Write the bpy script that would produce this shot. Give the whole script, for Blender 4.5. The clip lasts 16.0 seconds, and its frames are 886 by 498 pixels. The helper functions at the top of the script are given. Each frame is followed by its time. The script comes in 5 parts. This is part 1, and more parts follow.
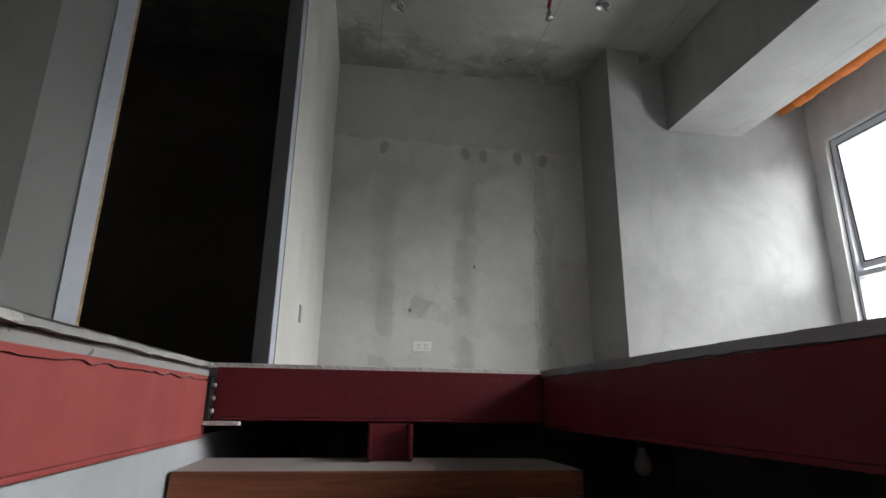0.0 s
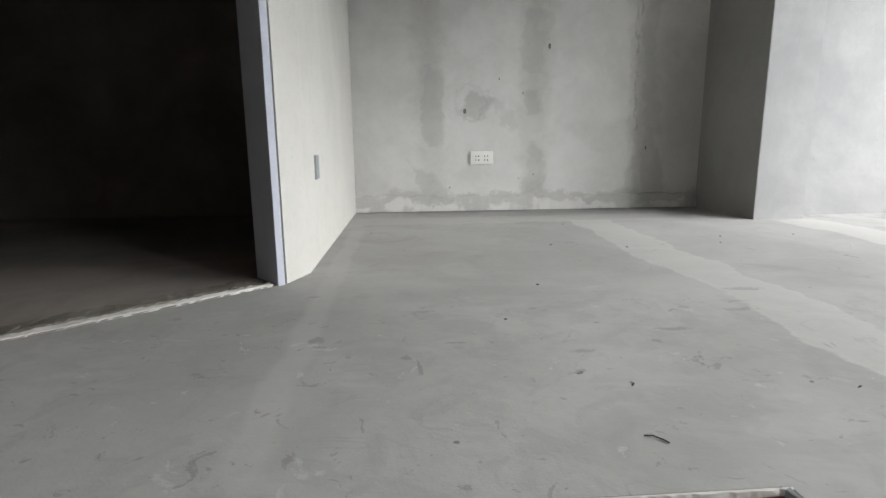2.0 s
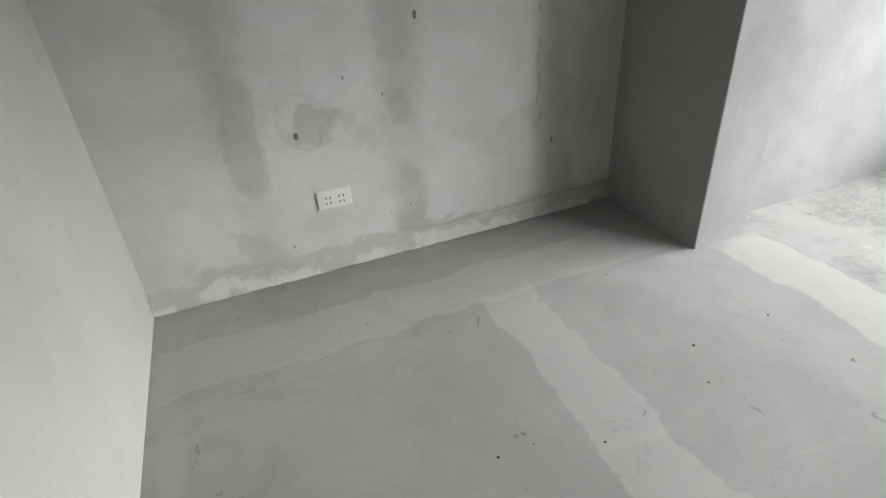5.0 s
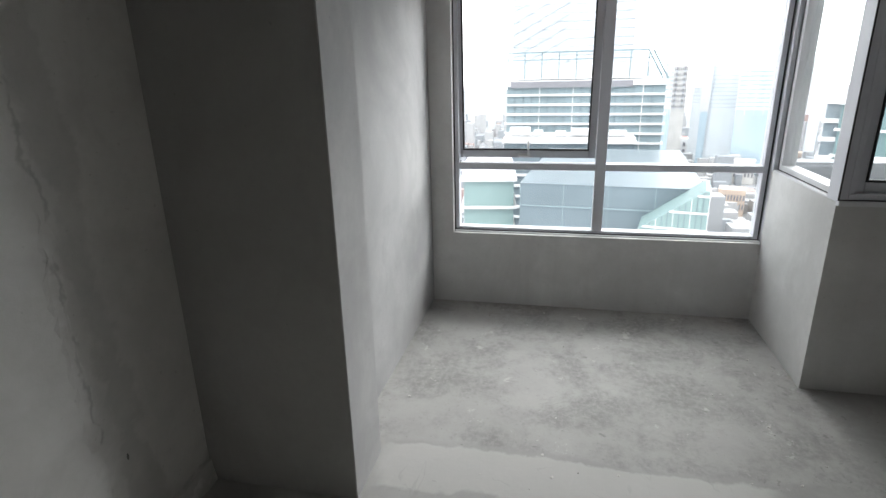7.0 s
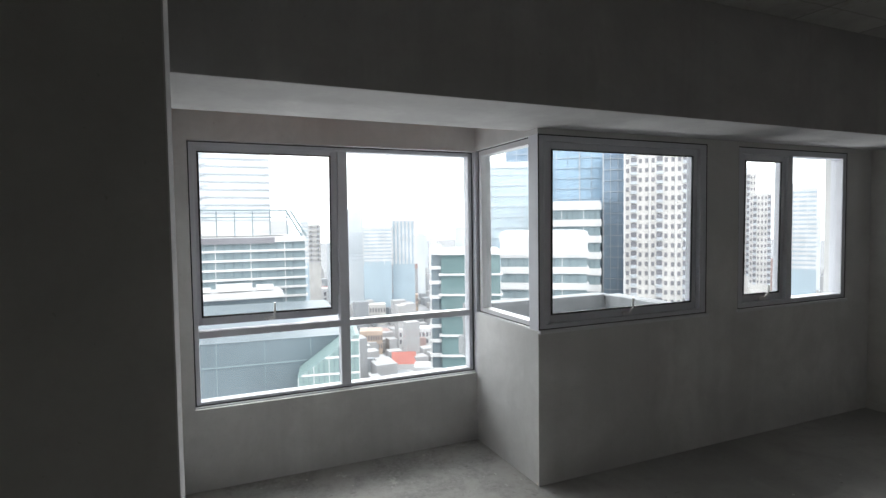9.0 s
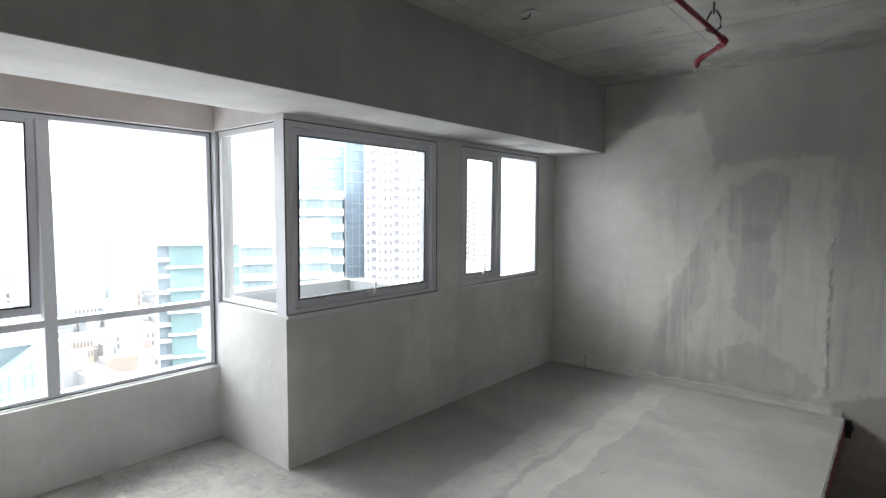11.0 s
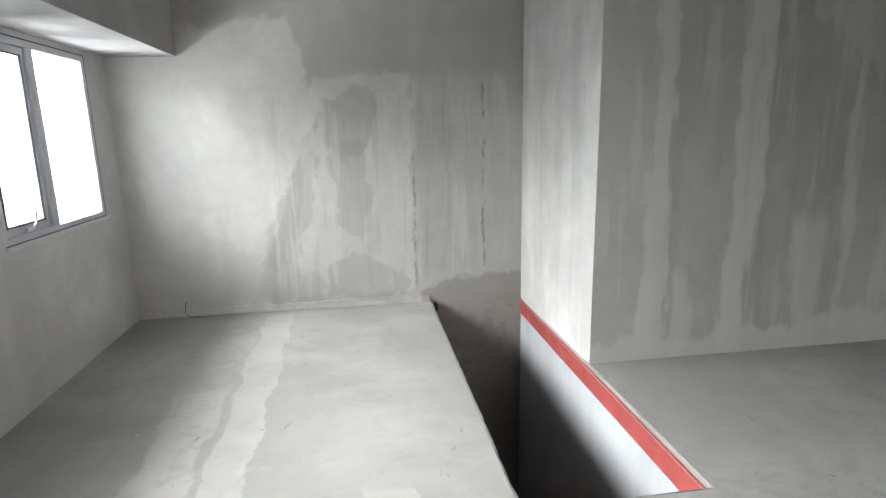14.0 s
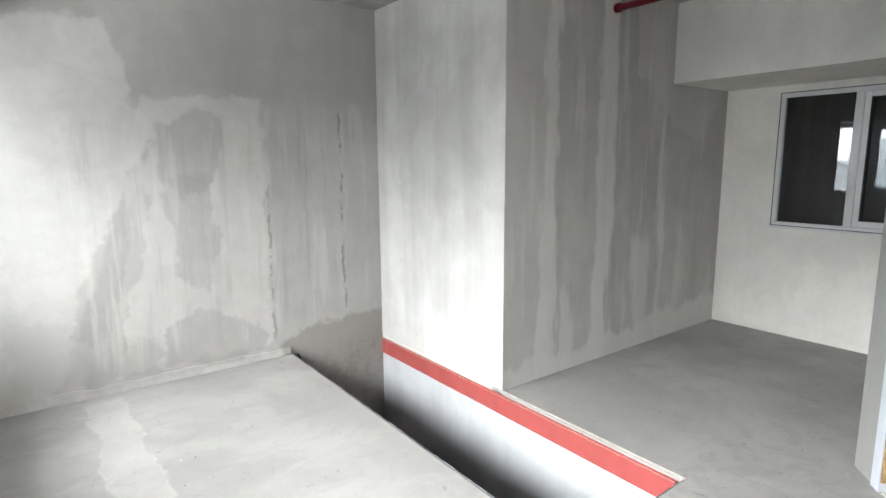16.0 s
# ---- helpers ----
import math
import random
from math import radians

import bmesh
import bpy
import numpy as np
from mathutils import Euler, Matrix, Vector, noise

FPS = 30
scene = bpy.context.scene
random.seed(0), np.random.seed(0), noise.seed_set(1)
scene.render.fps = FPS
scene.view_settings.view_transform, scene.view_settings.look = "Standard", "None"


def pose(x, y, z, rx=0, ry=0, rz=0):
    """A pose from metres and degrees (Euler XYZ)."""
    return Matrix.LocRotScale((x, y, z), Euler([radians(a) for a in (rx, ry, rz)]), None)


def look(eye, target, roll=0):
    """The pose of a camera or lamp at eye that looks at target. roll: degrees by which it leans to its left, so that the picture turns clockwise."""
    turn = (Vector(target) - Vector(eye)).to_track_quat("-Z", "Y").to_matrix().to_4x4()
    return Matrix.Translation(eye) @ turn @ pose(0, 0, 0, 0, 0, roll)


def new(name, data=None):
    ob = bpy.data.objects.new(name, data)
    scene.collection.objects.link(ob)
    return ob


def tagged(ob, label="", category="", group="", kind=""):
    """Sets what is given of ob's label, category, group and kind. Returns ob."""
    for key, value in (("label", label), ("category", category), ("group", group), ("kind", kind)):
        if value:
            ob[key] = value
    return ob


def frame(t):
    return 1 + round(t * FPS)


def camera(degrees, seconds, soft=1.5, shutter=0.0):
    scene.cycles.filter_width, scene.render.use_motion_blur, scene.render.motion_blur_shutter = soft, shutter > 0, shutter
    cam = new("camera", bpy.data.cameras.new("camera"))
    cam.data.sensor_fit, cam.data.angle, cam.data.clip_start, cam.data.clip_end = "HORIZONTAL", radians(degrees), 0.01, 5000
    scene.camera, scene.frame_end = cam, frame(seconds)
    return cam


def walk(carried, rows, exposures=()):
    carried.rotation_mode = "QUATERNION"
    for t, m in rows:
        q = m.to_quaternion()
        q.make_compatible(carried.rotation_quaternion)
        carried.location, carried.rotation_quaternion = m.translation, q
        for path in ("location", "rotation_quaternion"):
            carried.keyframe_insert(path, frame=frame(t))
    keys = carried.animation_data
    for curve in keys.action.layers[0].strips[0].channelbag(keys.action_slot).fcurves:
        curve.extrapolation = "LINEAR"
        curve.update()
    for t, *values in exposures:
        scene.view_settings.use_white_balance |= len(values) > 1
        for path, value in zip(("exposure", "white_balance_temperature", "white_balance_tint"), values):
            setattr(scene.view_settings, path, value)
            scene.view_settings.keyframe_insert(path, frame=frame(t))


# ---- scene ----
cam = camera(77.9, 16.0)
PATH = [
    (0, (1.15, 1.168, -0.079), (1.442, 3.072, 0.459), 0.9),
    (0.5, (1.135, 1.367, 0.063), (1.416, 3.309, 0.45), 1.5),
    (1, (1.12, 1.569, 0.198), (1.349, 3.552, 0.329), 0.8),
    (1.5, (1.161, 1.752, 0.317), (1.313, 3.741, 0.175), 0.3),
    (2, (1.169, 1.977, 0.416), (1.305, 3.934, 0.027), -0.6),
    (2.5, (1.16, 2.198, 0.572), (1.301, 4.084, -0.078), 0.1),
    (3, (1.247, 2.387, 0.712), (1.378, 4.199, -0.122), 0.6),
    (3.2, (1.227, 2.489, 0.759), (1.372, 4.293, -0.094), 0.0),
    (5.3, (1.35, 3.364, 1.307), (2.108, 4.846, 0.198), -2.8),
    (5.5, (1.445, 3.438, 1.346), (2.31, 4.83, 0.2), -1.8),
    (6, (1.516, 3.612, 1.344), (2.775, 4.786, 0.326), -0.8),
    (6.5, (1.496, 3.818, 1.401), (3.12, 4.602, 0.536), -1.4),
    (7, (1.479, 3.997, 1.438), (3.338, 4.406, 0.823), -1.3),
    (7.5, (1.557, 4.224, 1.513), (3.522, 4.316, 1.151), -1.2),
    (8, (1.558, 4.371, 1.475), (3.536, 4.129, 1.307), -0.8),
    (8.5, (1.469, 4.495, 1.501), (3.39, 3.948, 1.396), -0.7),
    (10.8, (1.373, 4.659, 1.5), (2.723, 3.189, 1.366), 0.0),
    (11, (1.371, 4.643, 1.484), (2.651, 3.112, 1.347), 0.2),
    (11.5, (1.348, 4.628, 1.478), (2.425, 2.953, 1.288), -0.1),
    (12, (1.382, 4.621, 1.475), (2.222, 2.822, 1.237), 0.1),
    (12.5, (1.552, 4.55, 1.45), (2.114, 2.65, 1.181), 0.1),
    (13, (1.737, 4.454, 1.459), (2.023, 2.496, 1.169), 0.8),
    (13.5, (1.949, 4.392, 1.452), (1.94, 2.423, 1.106), 0.1),
    (14, (2.175, 4.337, 1.444), (1.892, 2.403, 1.023), -1.1),
    (14.5, (2.431, 4.208, 1.422), (1.955, 2.318, 0.972), -0.8),
    (15, (2.657, 4.037, 1.409), (1.924, 2.219, 1.009), 0.5),
    (15.5, (2.944, 3.921, 1.463), (1.983, 2.206, 1.095), 0.3),
    (16, (3.106, 3.741, 1.459), (1.925, 2.158, 1.141), -0.4),
]
EXPOSURES = [(0, 1.12), (0.5, 0.94), (1, 1.04), (1.5, 1.36), (2, 1.68), (2.5, 1.62), (3, 1.41), (5.5, 1.51), (6.5, 0.81), (7, 0.66), (7.5, 0.21), (8, 0.11), (8.5, 0.16), (11, 1.51), (12.5, 2.06), (14, 2.5), (14.5, 2.51), (15.5, 2.48), (16, 2.83)]
walk(cam, [(t, look(eye, target, roll)) for t, eye, target, roll in PATH], EXPOSURES)

# ---- daylight: bright overcast haze, sun behind the building ----
world = bpy.data.worlds.new("hazy_sky")
scene.world = world
world.use_nodes = True
wt = world.node_tree
sky = wt.nodes.new("ShaderNodeTexSky")
sky.sky_type = "NISHITA"
sky.sun_disc = False
sky.sun_elevation = radians(52)
sky.sun_rotation = radians(250)
sky.air_density, sky.dust_density, sky.ozone_density = 1.0, 2.0, 1.0
haze = wt.nodes.new("ShaderNodeMix")  # a thick white haze over the whole sky
haze.data_type = "RGBA"
haze.inputs["Factor"].default_value = 0.85
haze.inputs["B"].default_value = (18.5, 18.8, 19.1, 1)
wt.links.new(sky.outputs[0], haze.inputs["A"])
wt.links.new(haze.outputs["Result"], wt.nodes["Background"].inputs["Color"])
wt.nodes["Background"].inputs["Strength"].default_value = 0.15
sun = new("sun", bpy.data.lights.new("sun", "SUN"))
sun.data.energy, sun.data.angle, sun.data.color = 1.2, radians(12), (1.0, 0.96, 0.9)
sun.matrix_basis = look((-60, 20, 90), (0, 0, 0))


def fill_lamp(name, eye, target, wide, high, watts):
    """An unseen fill lamp added before the windows, above or below what can be seen through them."""
    la = bpy.data.lights.new(name, "AREA")
    la.shape, la.size, la.size_y, la.energy, la.color = "RECTANGLE", wide, high, watts, (0.97, 0.99, 1.0)
    ob = new(name, la)
    ob.matrix_basis = look(eye, target)
    return ob


# added fill: upper lamp boosts the sky, lower one imitates glow from below
fill_lamp("sky_fill_upper", (10, -0.8, 5.7), (4, -0.8, 5.4), 10.5, 5.2, 1500)
fill_lamp("ground_glow_fill", (10, 2.8, -3.0), (4, 2.8, -2.6), 8.0, 3.0, 570)


# ---- materials ----
class Nodes:
    """A small writer for node materials."""

    def __init__(self, name, rough=0.9, metal=0.0, spec=0.3):
        self.m = bpy.data.materials.new(name)
        self.m.use_nodes = True
        self.t = self.m.node_tree
        self.b = self.t.nodes["Principled BSDF"]
        self.b.inputs["Roughness"].default_value = rough
        self.b.inputs["Metallic"].default_value = metal
        self.b.inputs["Specular IOR Level"].default_value = spec
        c = self.t.nodes.new("ShaderNodeNewGeometry")
        self.co = c.outputs["Position"]
        self.island = c.outputs["Random Per Island"]

    def link(self, a, b):
        self.t.links.new(a, b)

    def put(self, socket, v):
        if hasattr(v, "links"):
            self.link(v, socket)
        else:
            socket.default_value = v

    def math(self, op, a, b=0.0, c=0.0, clamp=False):
        n = self.t.nodes.new("ShaderNodeMath")
        n.operation, n.use_clamp = op, clamp
        for s, v in zip(n.inputs, (a, b, c)):
            self.put(s, v)
        return n.outputs[0]

    def noise(self, scale, detail=4.0, rough=0.55, stretch=(1, 1, 1), shift=(0, 0, 0), warp=0.0):
        mp = self.t.nodes.new("ShaderNodeMapping")
        mp.inputs["Scale"].default_value = stretch
        mp.inputs["Location"].default_value = shift
        self.link(self.co, mp.inputs["Vector"])
        n = self.t.nodes.new("ShaderNodeTexNoise")
        n.inputs["Scale"].default_value = scale
        n.inputs["Detail"].default_value = detail
        n.inputs["Roughness"].default_value = rough
        n.inputs["Distortion"].default_value = warp
        self.link(mp.outputs[0], n.inputs["Vector"])
        return n.outputs["Fac"]

    def step(self, v, lo, hi, a=0.0, b=1.0):
        n = self.t.nodes.new("ShaderNodeMapRange")
        n.interpolation_type = "SMOOTHSTEP"
        for k, x in zip(("Value", "From Min", "From Max", "To Min", "To Max"), (v, lo, hi, a, b)):
            self.put(n.inputs[k], x)
        return n.outputs["Result"]

    def mix(self, fac, a, b):
        n = self.t.nodes.new("ShaderNodeMix")
        n.data_type = "RGBA"
        self.put(n.inputs["Factor"], fac)
        for s, v in ((n.inputs["A"], a), (n.inputs["B"], b)):
            self.put(s, (*v, 1) if isinstance(v, tuple) else v)
        return n.outputs["Result"]

    def axes(self):
        n = self.t.nodes.new("ShaderNodeSeparateXYZ")
        self.link(self.co, n.inputs[0])
        return n.outputs

    def blob(self, u, v, cu, cv, ru, rv, wob, soft=0.12):
        """A stain of oval shape with a wandering edge."""
        du = self.math("DIVIDE", self.math("SUBTRACT", u, cu), ru)
        dv = self.math("DIVIDE", self.math("SUBTRACT", v, cv), rv)
        d = self.math("ADD", self.math("MULTIPLY", du, du), self.math("MULTIPLY", dv, dv))
        d = self.math("ADD", d, wob)
        return self.step(d, 1.0 - soft, 1.0 + soft, 1.0, 0.0)

    def band(self, u, a, b, wob, soft=0.012):
        """A strip between a and b along one axis with a wandering edge."""
        w = self.math("ADD", u, wob)
        return self.math("MULTIPLY", self.step(w, a - soft, a + soft), self.step(w, b - soft, b + soft, 1.0, 0.0))

    def patch(self, u, v, corners, wob=0.0, soft=0.02):
        """A patch with straight sides (corners in order, bulging outwards) and a wandering edge."""
        cu, cv = (sum(c[k] for c in corners) / len(corners) for k in (0, 1))
        near = None
        for (u0, v0), (u1, v1) in zip(corners, corners[1:] + corners[:1]):
            size = math.hypot(u1 - u0, v1 - v0)
            nu, nv = (v0 - v1) / size, (u1 - u0) / size
            side = 1.0 if nu * (cu - u0) + nv * (cv - v0) > 0 else -1.0
            nu, nv = nu * side, nv * side
            d = self.math("MULTIPLY_ADD", u, nu, self.math("MULTIPLY_ADD", v, nv, -(nu * u0 + nv * v0)))
            near = d if near is None else self.math("MINIMUM", near, d)
        return self.step(self.math("ADD", near, wob), -soft, soft)

    def bump(self, h, strength=0.3, dist=0.004):
        n = self.t.nodes.new("ShaderNodeBump")
        n.inputs["Strength"].default_value = strength
        n.inputs["Distance"].default_value = dist
        self.link(h, n.inputs["Height"])
        self.link(n.outputs[0], self.b.inputs["Normal"])

    def color(self, c):
        self.put(self.b.inputs["Base Color"], (*c, 1) if isinstance(c, tuple) else c)
        return self.m


def tint(c, k):
    return tuple(x * k for x in c)


def concrete(name, base, big=0.16, streak=0.0, seed=0.0, extra=None, rough=0.92, rel=0.35):
    """Bare cement plaster: cloudy patches, trowel marks, pores and faint run-down streaks."""
    n = Nodes(name, rough)
    cloud = n.noise(1.3, 5, 0.6, shift=(seed, seed * 0.7, 0), warp=0.4)
    patch = n.noise(3.2, 3, 0.5, shift=(seed * 2, 3, seed), warp=1.2)
    grain = n.noise(38, 4, 0.65)
    fine = n.noise(210, 2, 0.6)
    c = n.mix(n.step(cloud, 0.34, 0.66), tint(base, 1 - big), tint(base, 1 + big * 0.6))
    c = n.mix(n.math("MULTIPLY", n.step(patch, 0.5, 0.66), 0.32), c, tint(base, 1 - big * 1.3))
    if streak:
        runs = n.noise(3.4, 4, 0.6, stretch=(1, 1, 0.09), shift=(seed, 0, 0), warp=0.25)
        thin = n.noise(13, 3, 0.6, stretch=(1, 1, 0.05), shift=(seed, 0, 0))
        c = n.mix(n.math("MULTIPLY", n.step(runs, 0.44, 0.58), streak), c, tint(base, 0.5))
        c = n.mix(n.math("MULTIPLY", n.step(thin, 0.58, 0.72), streak * 0.6), c, tint(base, 1.25))
    c = n.mix(n.math("MULTIPLY", n.step(grain, 0.4, 0.7), 0.12), c, tint(base, 0.72))
    c = n.mix(n.math("MULTIPLY", n.step(n.noise(55, 2, 0.5, shift=(seed, 9, 4)), 0.72, 0.76), 0.35), c, tint(base, 0.5))
    if extra:
        c = extra(n, c, base)
    h = n.math("ADD", n.math("MULTIPLY", patch, 0.9), n.math("ADD", n.math("MULTIPLY", grain, 0.5), n.math("MULTIPLY", fine, 0.15)))
    n.bump(h, rel, 0.006)
    return n.color(c)


GREY = (0.45, 0.44, 0.42)


def floor_marks(n, c, base):
    x, y, z = n.axes()
    wob = n.step(n.noise(3.2, 3, 0.5), 0.2, 0.8, -0.035, 0.035)
    fine = n.step(n.noise(22, 3, 0.6), 0.2, 0.8, -0.008, 0.008)
    w = n.math("ADD", wob, fine)
    lean = n.math("MULTIPLY_ADD", y, 0.027, x)
    rough_on = n.step(n.noise(9, 5, 0.7, warp=0.6), 0.40, 0.5)
    pale = tint(base, 1.36)
    # cloudy screed: broad soft trowel sweeps, smears and scrapes
    trowel = n.noise(6, 5, 0.6, stretch=(0.35, 1, 1), shift=(3, 9, 0), warp=0.6)
    c = n.mix(n.math("MULTIPLY", n.step(trowel, 0.58, 0.7), 0.22), c, tint(base, 0.75))
    c = n.mix(n.math("MULTIPLY", n.step(trowel, 0.30, 0.42, 1.0, 0.0), 0.22), c, tint(base, 1.25))
    smear = n.step(n.noise(3.4, 4, 0.6, shift=(2, 6, 0), warp=0.7), 0.54, 0.7)
    c = n.mix(n.math("MULTIPLY", smear, 0.3), c, tint(base, 0.72))
    worn = n.math("MULTIPLY", n.step(y, 3.45, 3.2, 0.0, 1.0), n.step(y, 2.3, 2.6))
    mott = n.step(n.noise(7, 5, 0.65, shift=(8, 2, 0), warp=0.9), 0.48, 0.62)
    c = n.mix(n.math("MULTIPLY", n.math("MULTIPLY", mott, worn), 0.3), c, tint(base, 0.72))

    def strip(c, u, a, b, v, v0, v1, k):
        m = n.math("MULTIPLY", n.band(u, a, b, w), n.band(v, v0, v1, w, 0.05))
        c = n.mix(n.math("MULTIPLY", m, k), c, pale)
        rim = n.math("MULTIPLY", n.math("ADD", n.band(u, a - 0.006, a + 0.008, w, 0.006), n.band(u, b - 0.008, b + 0.006, w, 0.006), clamp=True), n.band(v, v0, v1, w, 0.05))
        return n.mix(n.math("MULTIPLY", n.math("MULTIPLY", rim, rough_on), 0.22), c, tint(base, 1.5))
    c = strip(c, x, 2.02, 2.215, y, 2.3, 4.74, 0.42)
    c = strip(c, y, 4.72, 4.96, x, 0.9, 2.93, 0.3)
    c = strip(c, x, 3.05, 3.27, y, 3.2, 4.62, 0.62)
    c = strip(c, lean, 2.78, 2.975, y, -0.1, 3.0, n.step(n.noise(3.5, 5, 0.65, shift=(6, 1, 0)), 0.35, 0.65, 0.25, 0.52))
    m = n.math("MULTIPLY", n.band(lean, 3.03, 3.285, w), n.band(y, 1.25, 3.3, w, 0.12))
    c = n.mix(n.math("MULTIPLY", n.math("MULTIPLY", m, n.step(rough_on, 0.0, 1.0, 0.45, 1.0)), 0.5), c, pale)
    m = n.math("MULTIPLY", n.band(x, 0.915, 0.975, n.math("MULTIPLY", w, 0.35), 0.012), n.band(y, 2.6, 4.6, w, 0.1))
    c = n.mix(n.math("MULTIPLY", m, 0.24), c, pale)
    # rough mottled ground in the window bay with pale flakes
    bay = n.math("MULTIPLY", n.step(n.math("ADD", x, w), 3.28, 3.32), n.step(n.math("ADD", y, w), 2.78, 2.86))
    c = n.mix(n.math("MULTIPLY", bay, 0.3), c, tint(base, 1.3))
    rough = n.math("MULTIPLY", n.step(n.noise(3.0, 9, 0.72, warp=0.15), 0.40, 0.64), n.step(n.noise(34, 6, 0.75), 0.34, 0.6, 0.25, 1.0))
    c = n.mix(n.math("MULTIPLY", n.math("MULTIPLY", bay, rough), 0.75), c, tint(base, 0.55))
    flake = n.step(n.noise(5.5, 8, 0.75, shift=(4, 1, 0)), 0.62, 0.64)
    c = n.mix(n.math("MULTIPLY", n.math("MULTIPLY", bay, flake), 0.6), c, tint(base, 1.5))
    grit = n.step(n.noise(60, 3, 0.7), 0.62, 0.68)
    c = n.mix(n.math("MULTIPLY", n.math("MULTIPLY", bay, grit), 0.35), c, tint(base, 0.5))
    arc = n.noise(3.2, 3, 0.5, shift=(7, 3, 0), warp=1.6)
    arcs = n.math("MULTIPLY", n.band(arc, 0.492, 0.508, 0.0, 0.008), n.step(n.noise(5, 2, 0.5, shift=(1, 8, 0)), 0.55, 0.62))
    c = n.mix(n.math("MULTIPLY", arcs, 0.2), c, tint(base, 0.6))
    # boot scrapes in front of the stair head
    ws = n.step(n.noise(34, 4, 0.7, warp=0.8), 0.25, 0.75, -1.3, 1.3)
    for cx, cy, rx, ry, k in ((0.92, 3.44, 0.02, 0.008, 0.6), (0.975, 3.10, 0.018, 0.035, 0.7), (1.21, 3.28, 0.035, 0.015, 0.45), (1.76, 3.10, 0.045, 0.018, 0.65), (2.11, 3.40, 0.06, 0.025, 0.5),
                              (1.99, 3.22, 0.05, 0.02, 0.5), (1.52, 2.99, 0.03, 0.012, 0.5), (1.27, 3.06, 0.03, 0.008, 0.6), (1.69, 3.03, 0.012, 0.018, 0.6), (0.61, 3.28, 0.02, 0.02, 0.5), (1.86, 3.25, 0.015, 0.02, 0.4)):
        c = n.mix(n.math("MULTIPLY", n.blob(x, y, cx, cy, rx * 0.75, ry * 0.6, ws, 0.9), k * 0.8), c, tint(base, 0.5))
    chips = n.math("MULTIPLY", n.step(n.noise(15, 5, 0.7, shift=(2, 5, 0), warp=1.2), 0.62, 0.66), worn)
    c = n.mix(n.math("MULTIPLY", chips, 0.5), c, tint(base, 0.5))
    flecks = n.math("MULTIPLY", n.step(n.noise(12, 5, 0.7, shift=(5, 8, 0), warp=1.0), 0.63, 0.67), worn)
    c = n.mix(n.math("MULTIPLY", flecks, 0.4), c, tint(base, 1.4))
    nick = n.step(n.noise(16, 3, 0.6, stretch=(1.0, 0.5, 1), shift=(9, 4, 0), warp=0.6), 0.69, 0.72)
    c = n.mix(n.math("MULTIPLY", nick, 0.5), c, tint(base, 0.45))
    spots = n.step(n.noise(24, 2, 0.5, shift=(3, 1, 0)), 0.75, 0.78)
    return n.mix(n.math("MULTIPLY", spots, 0.7), c, tint(base, 0.25))


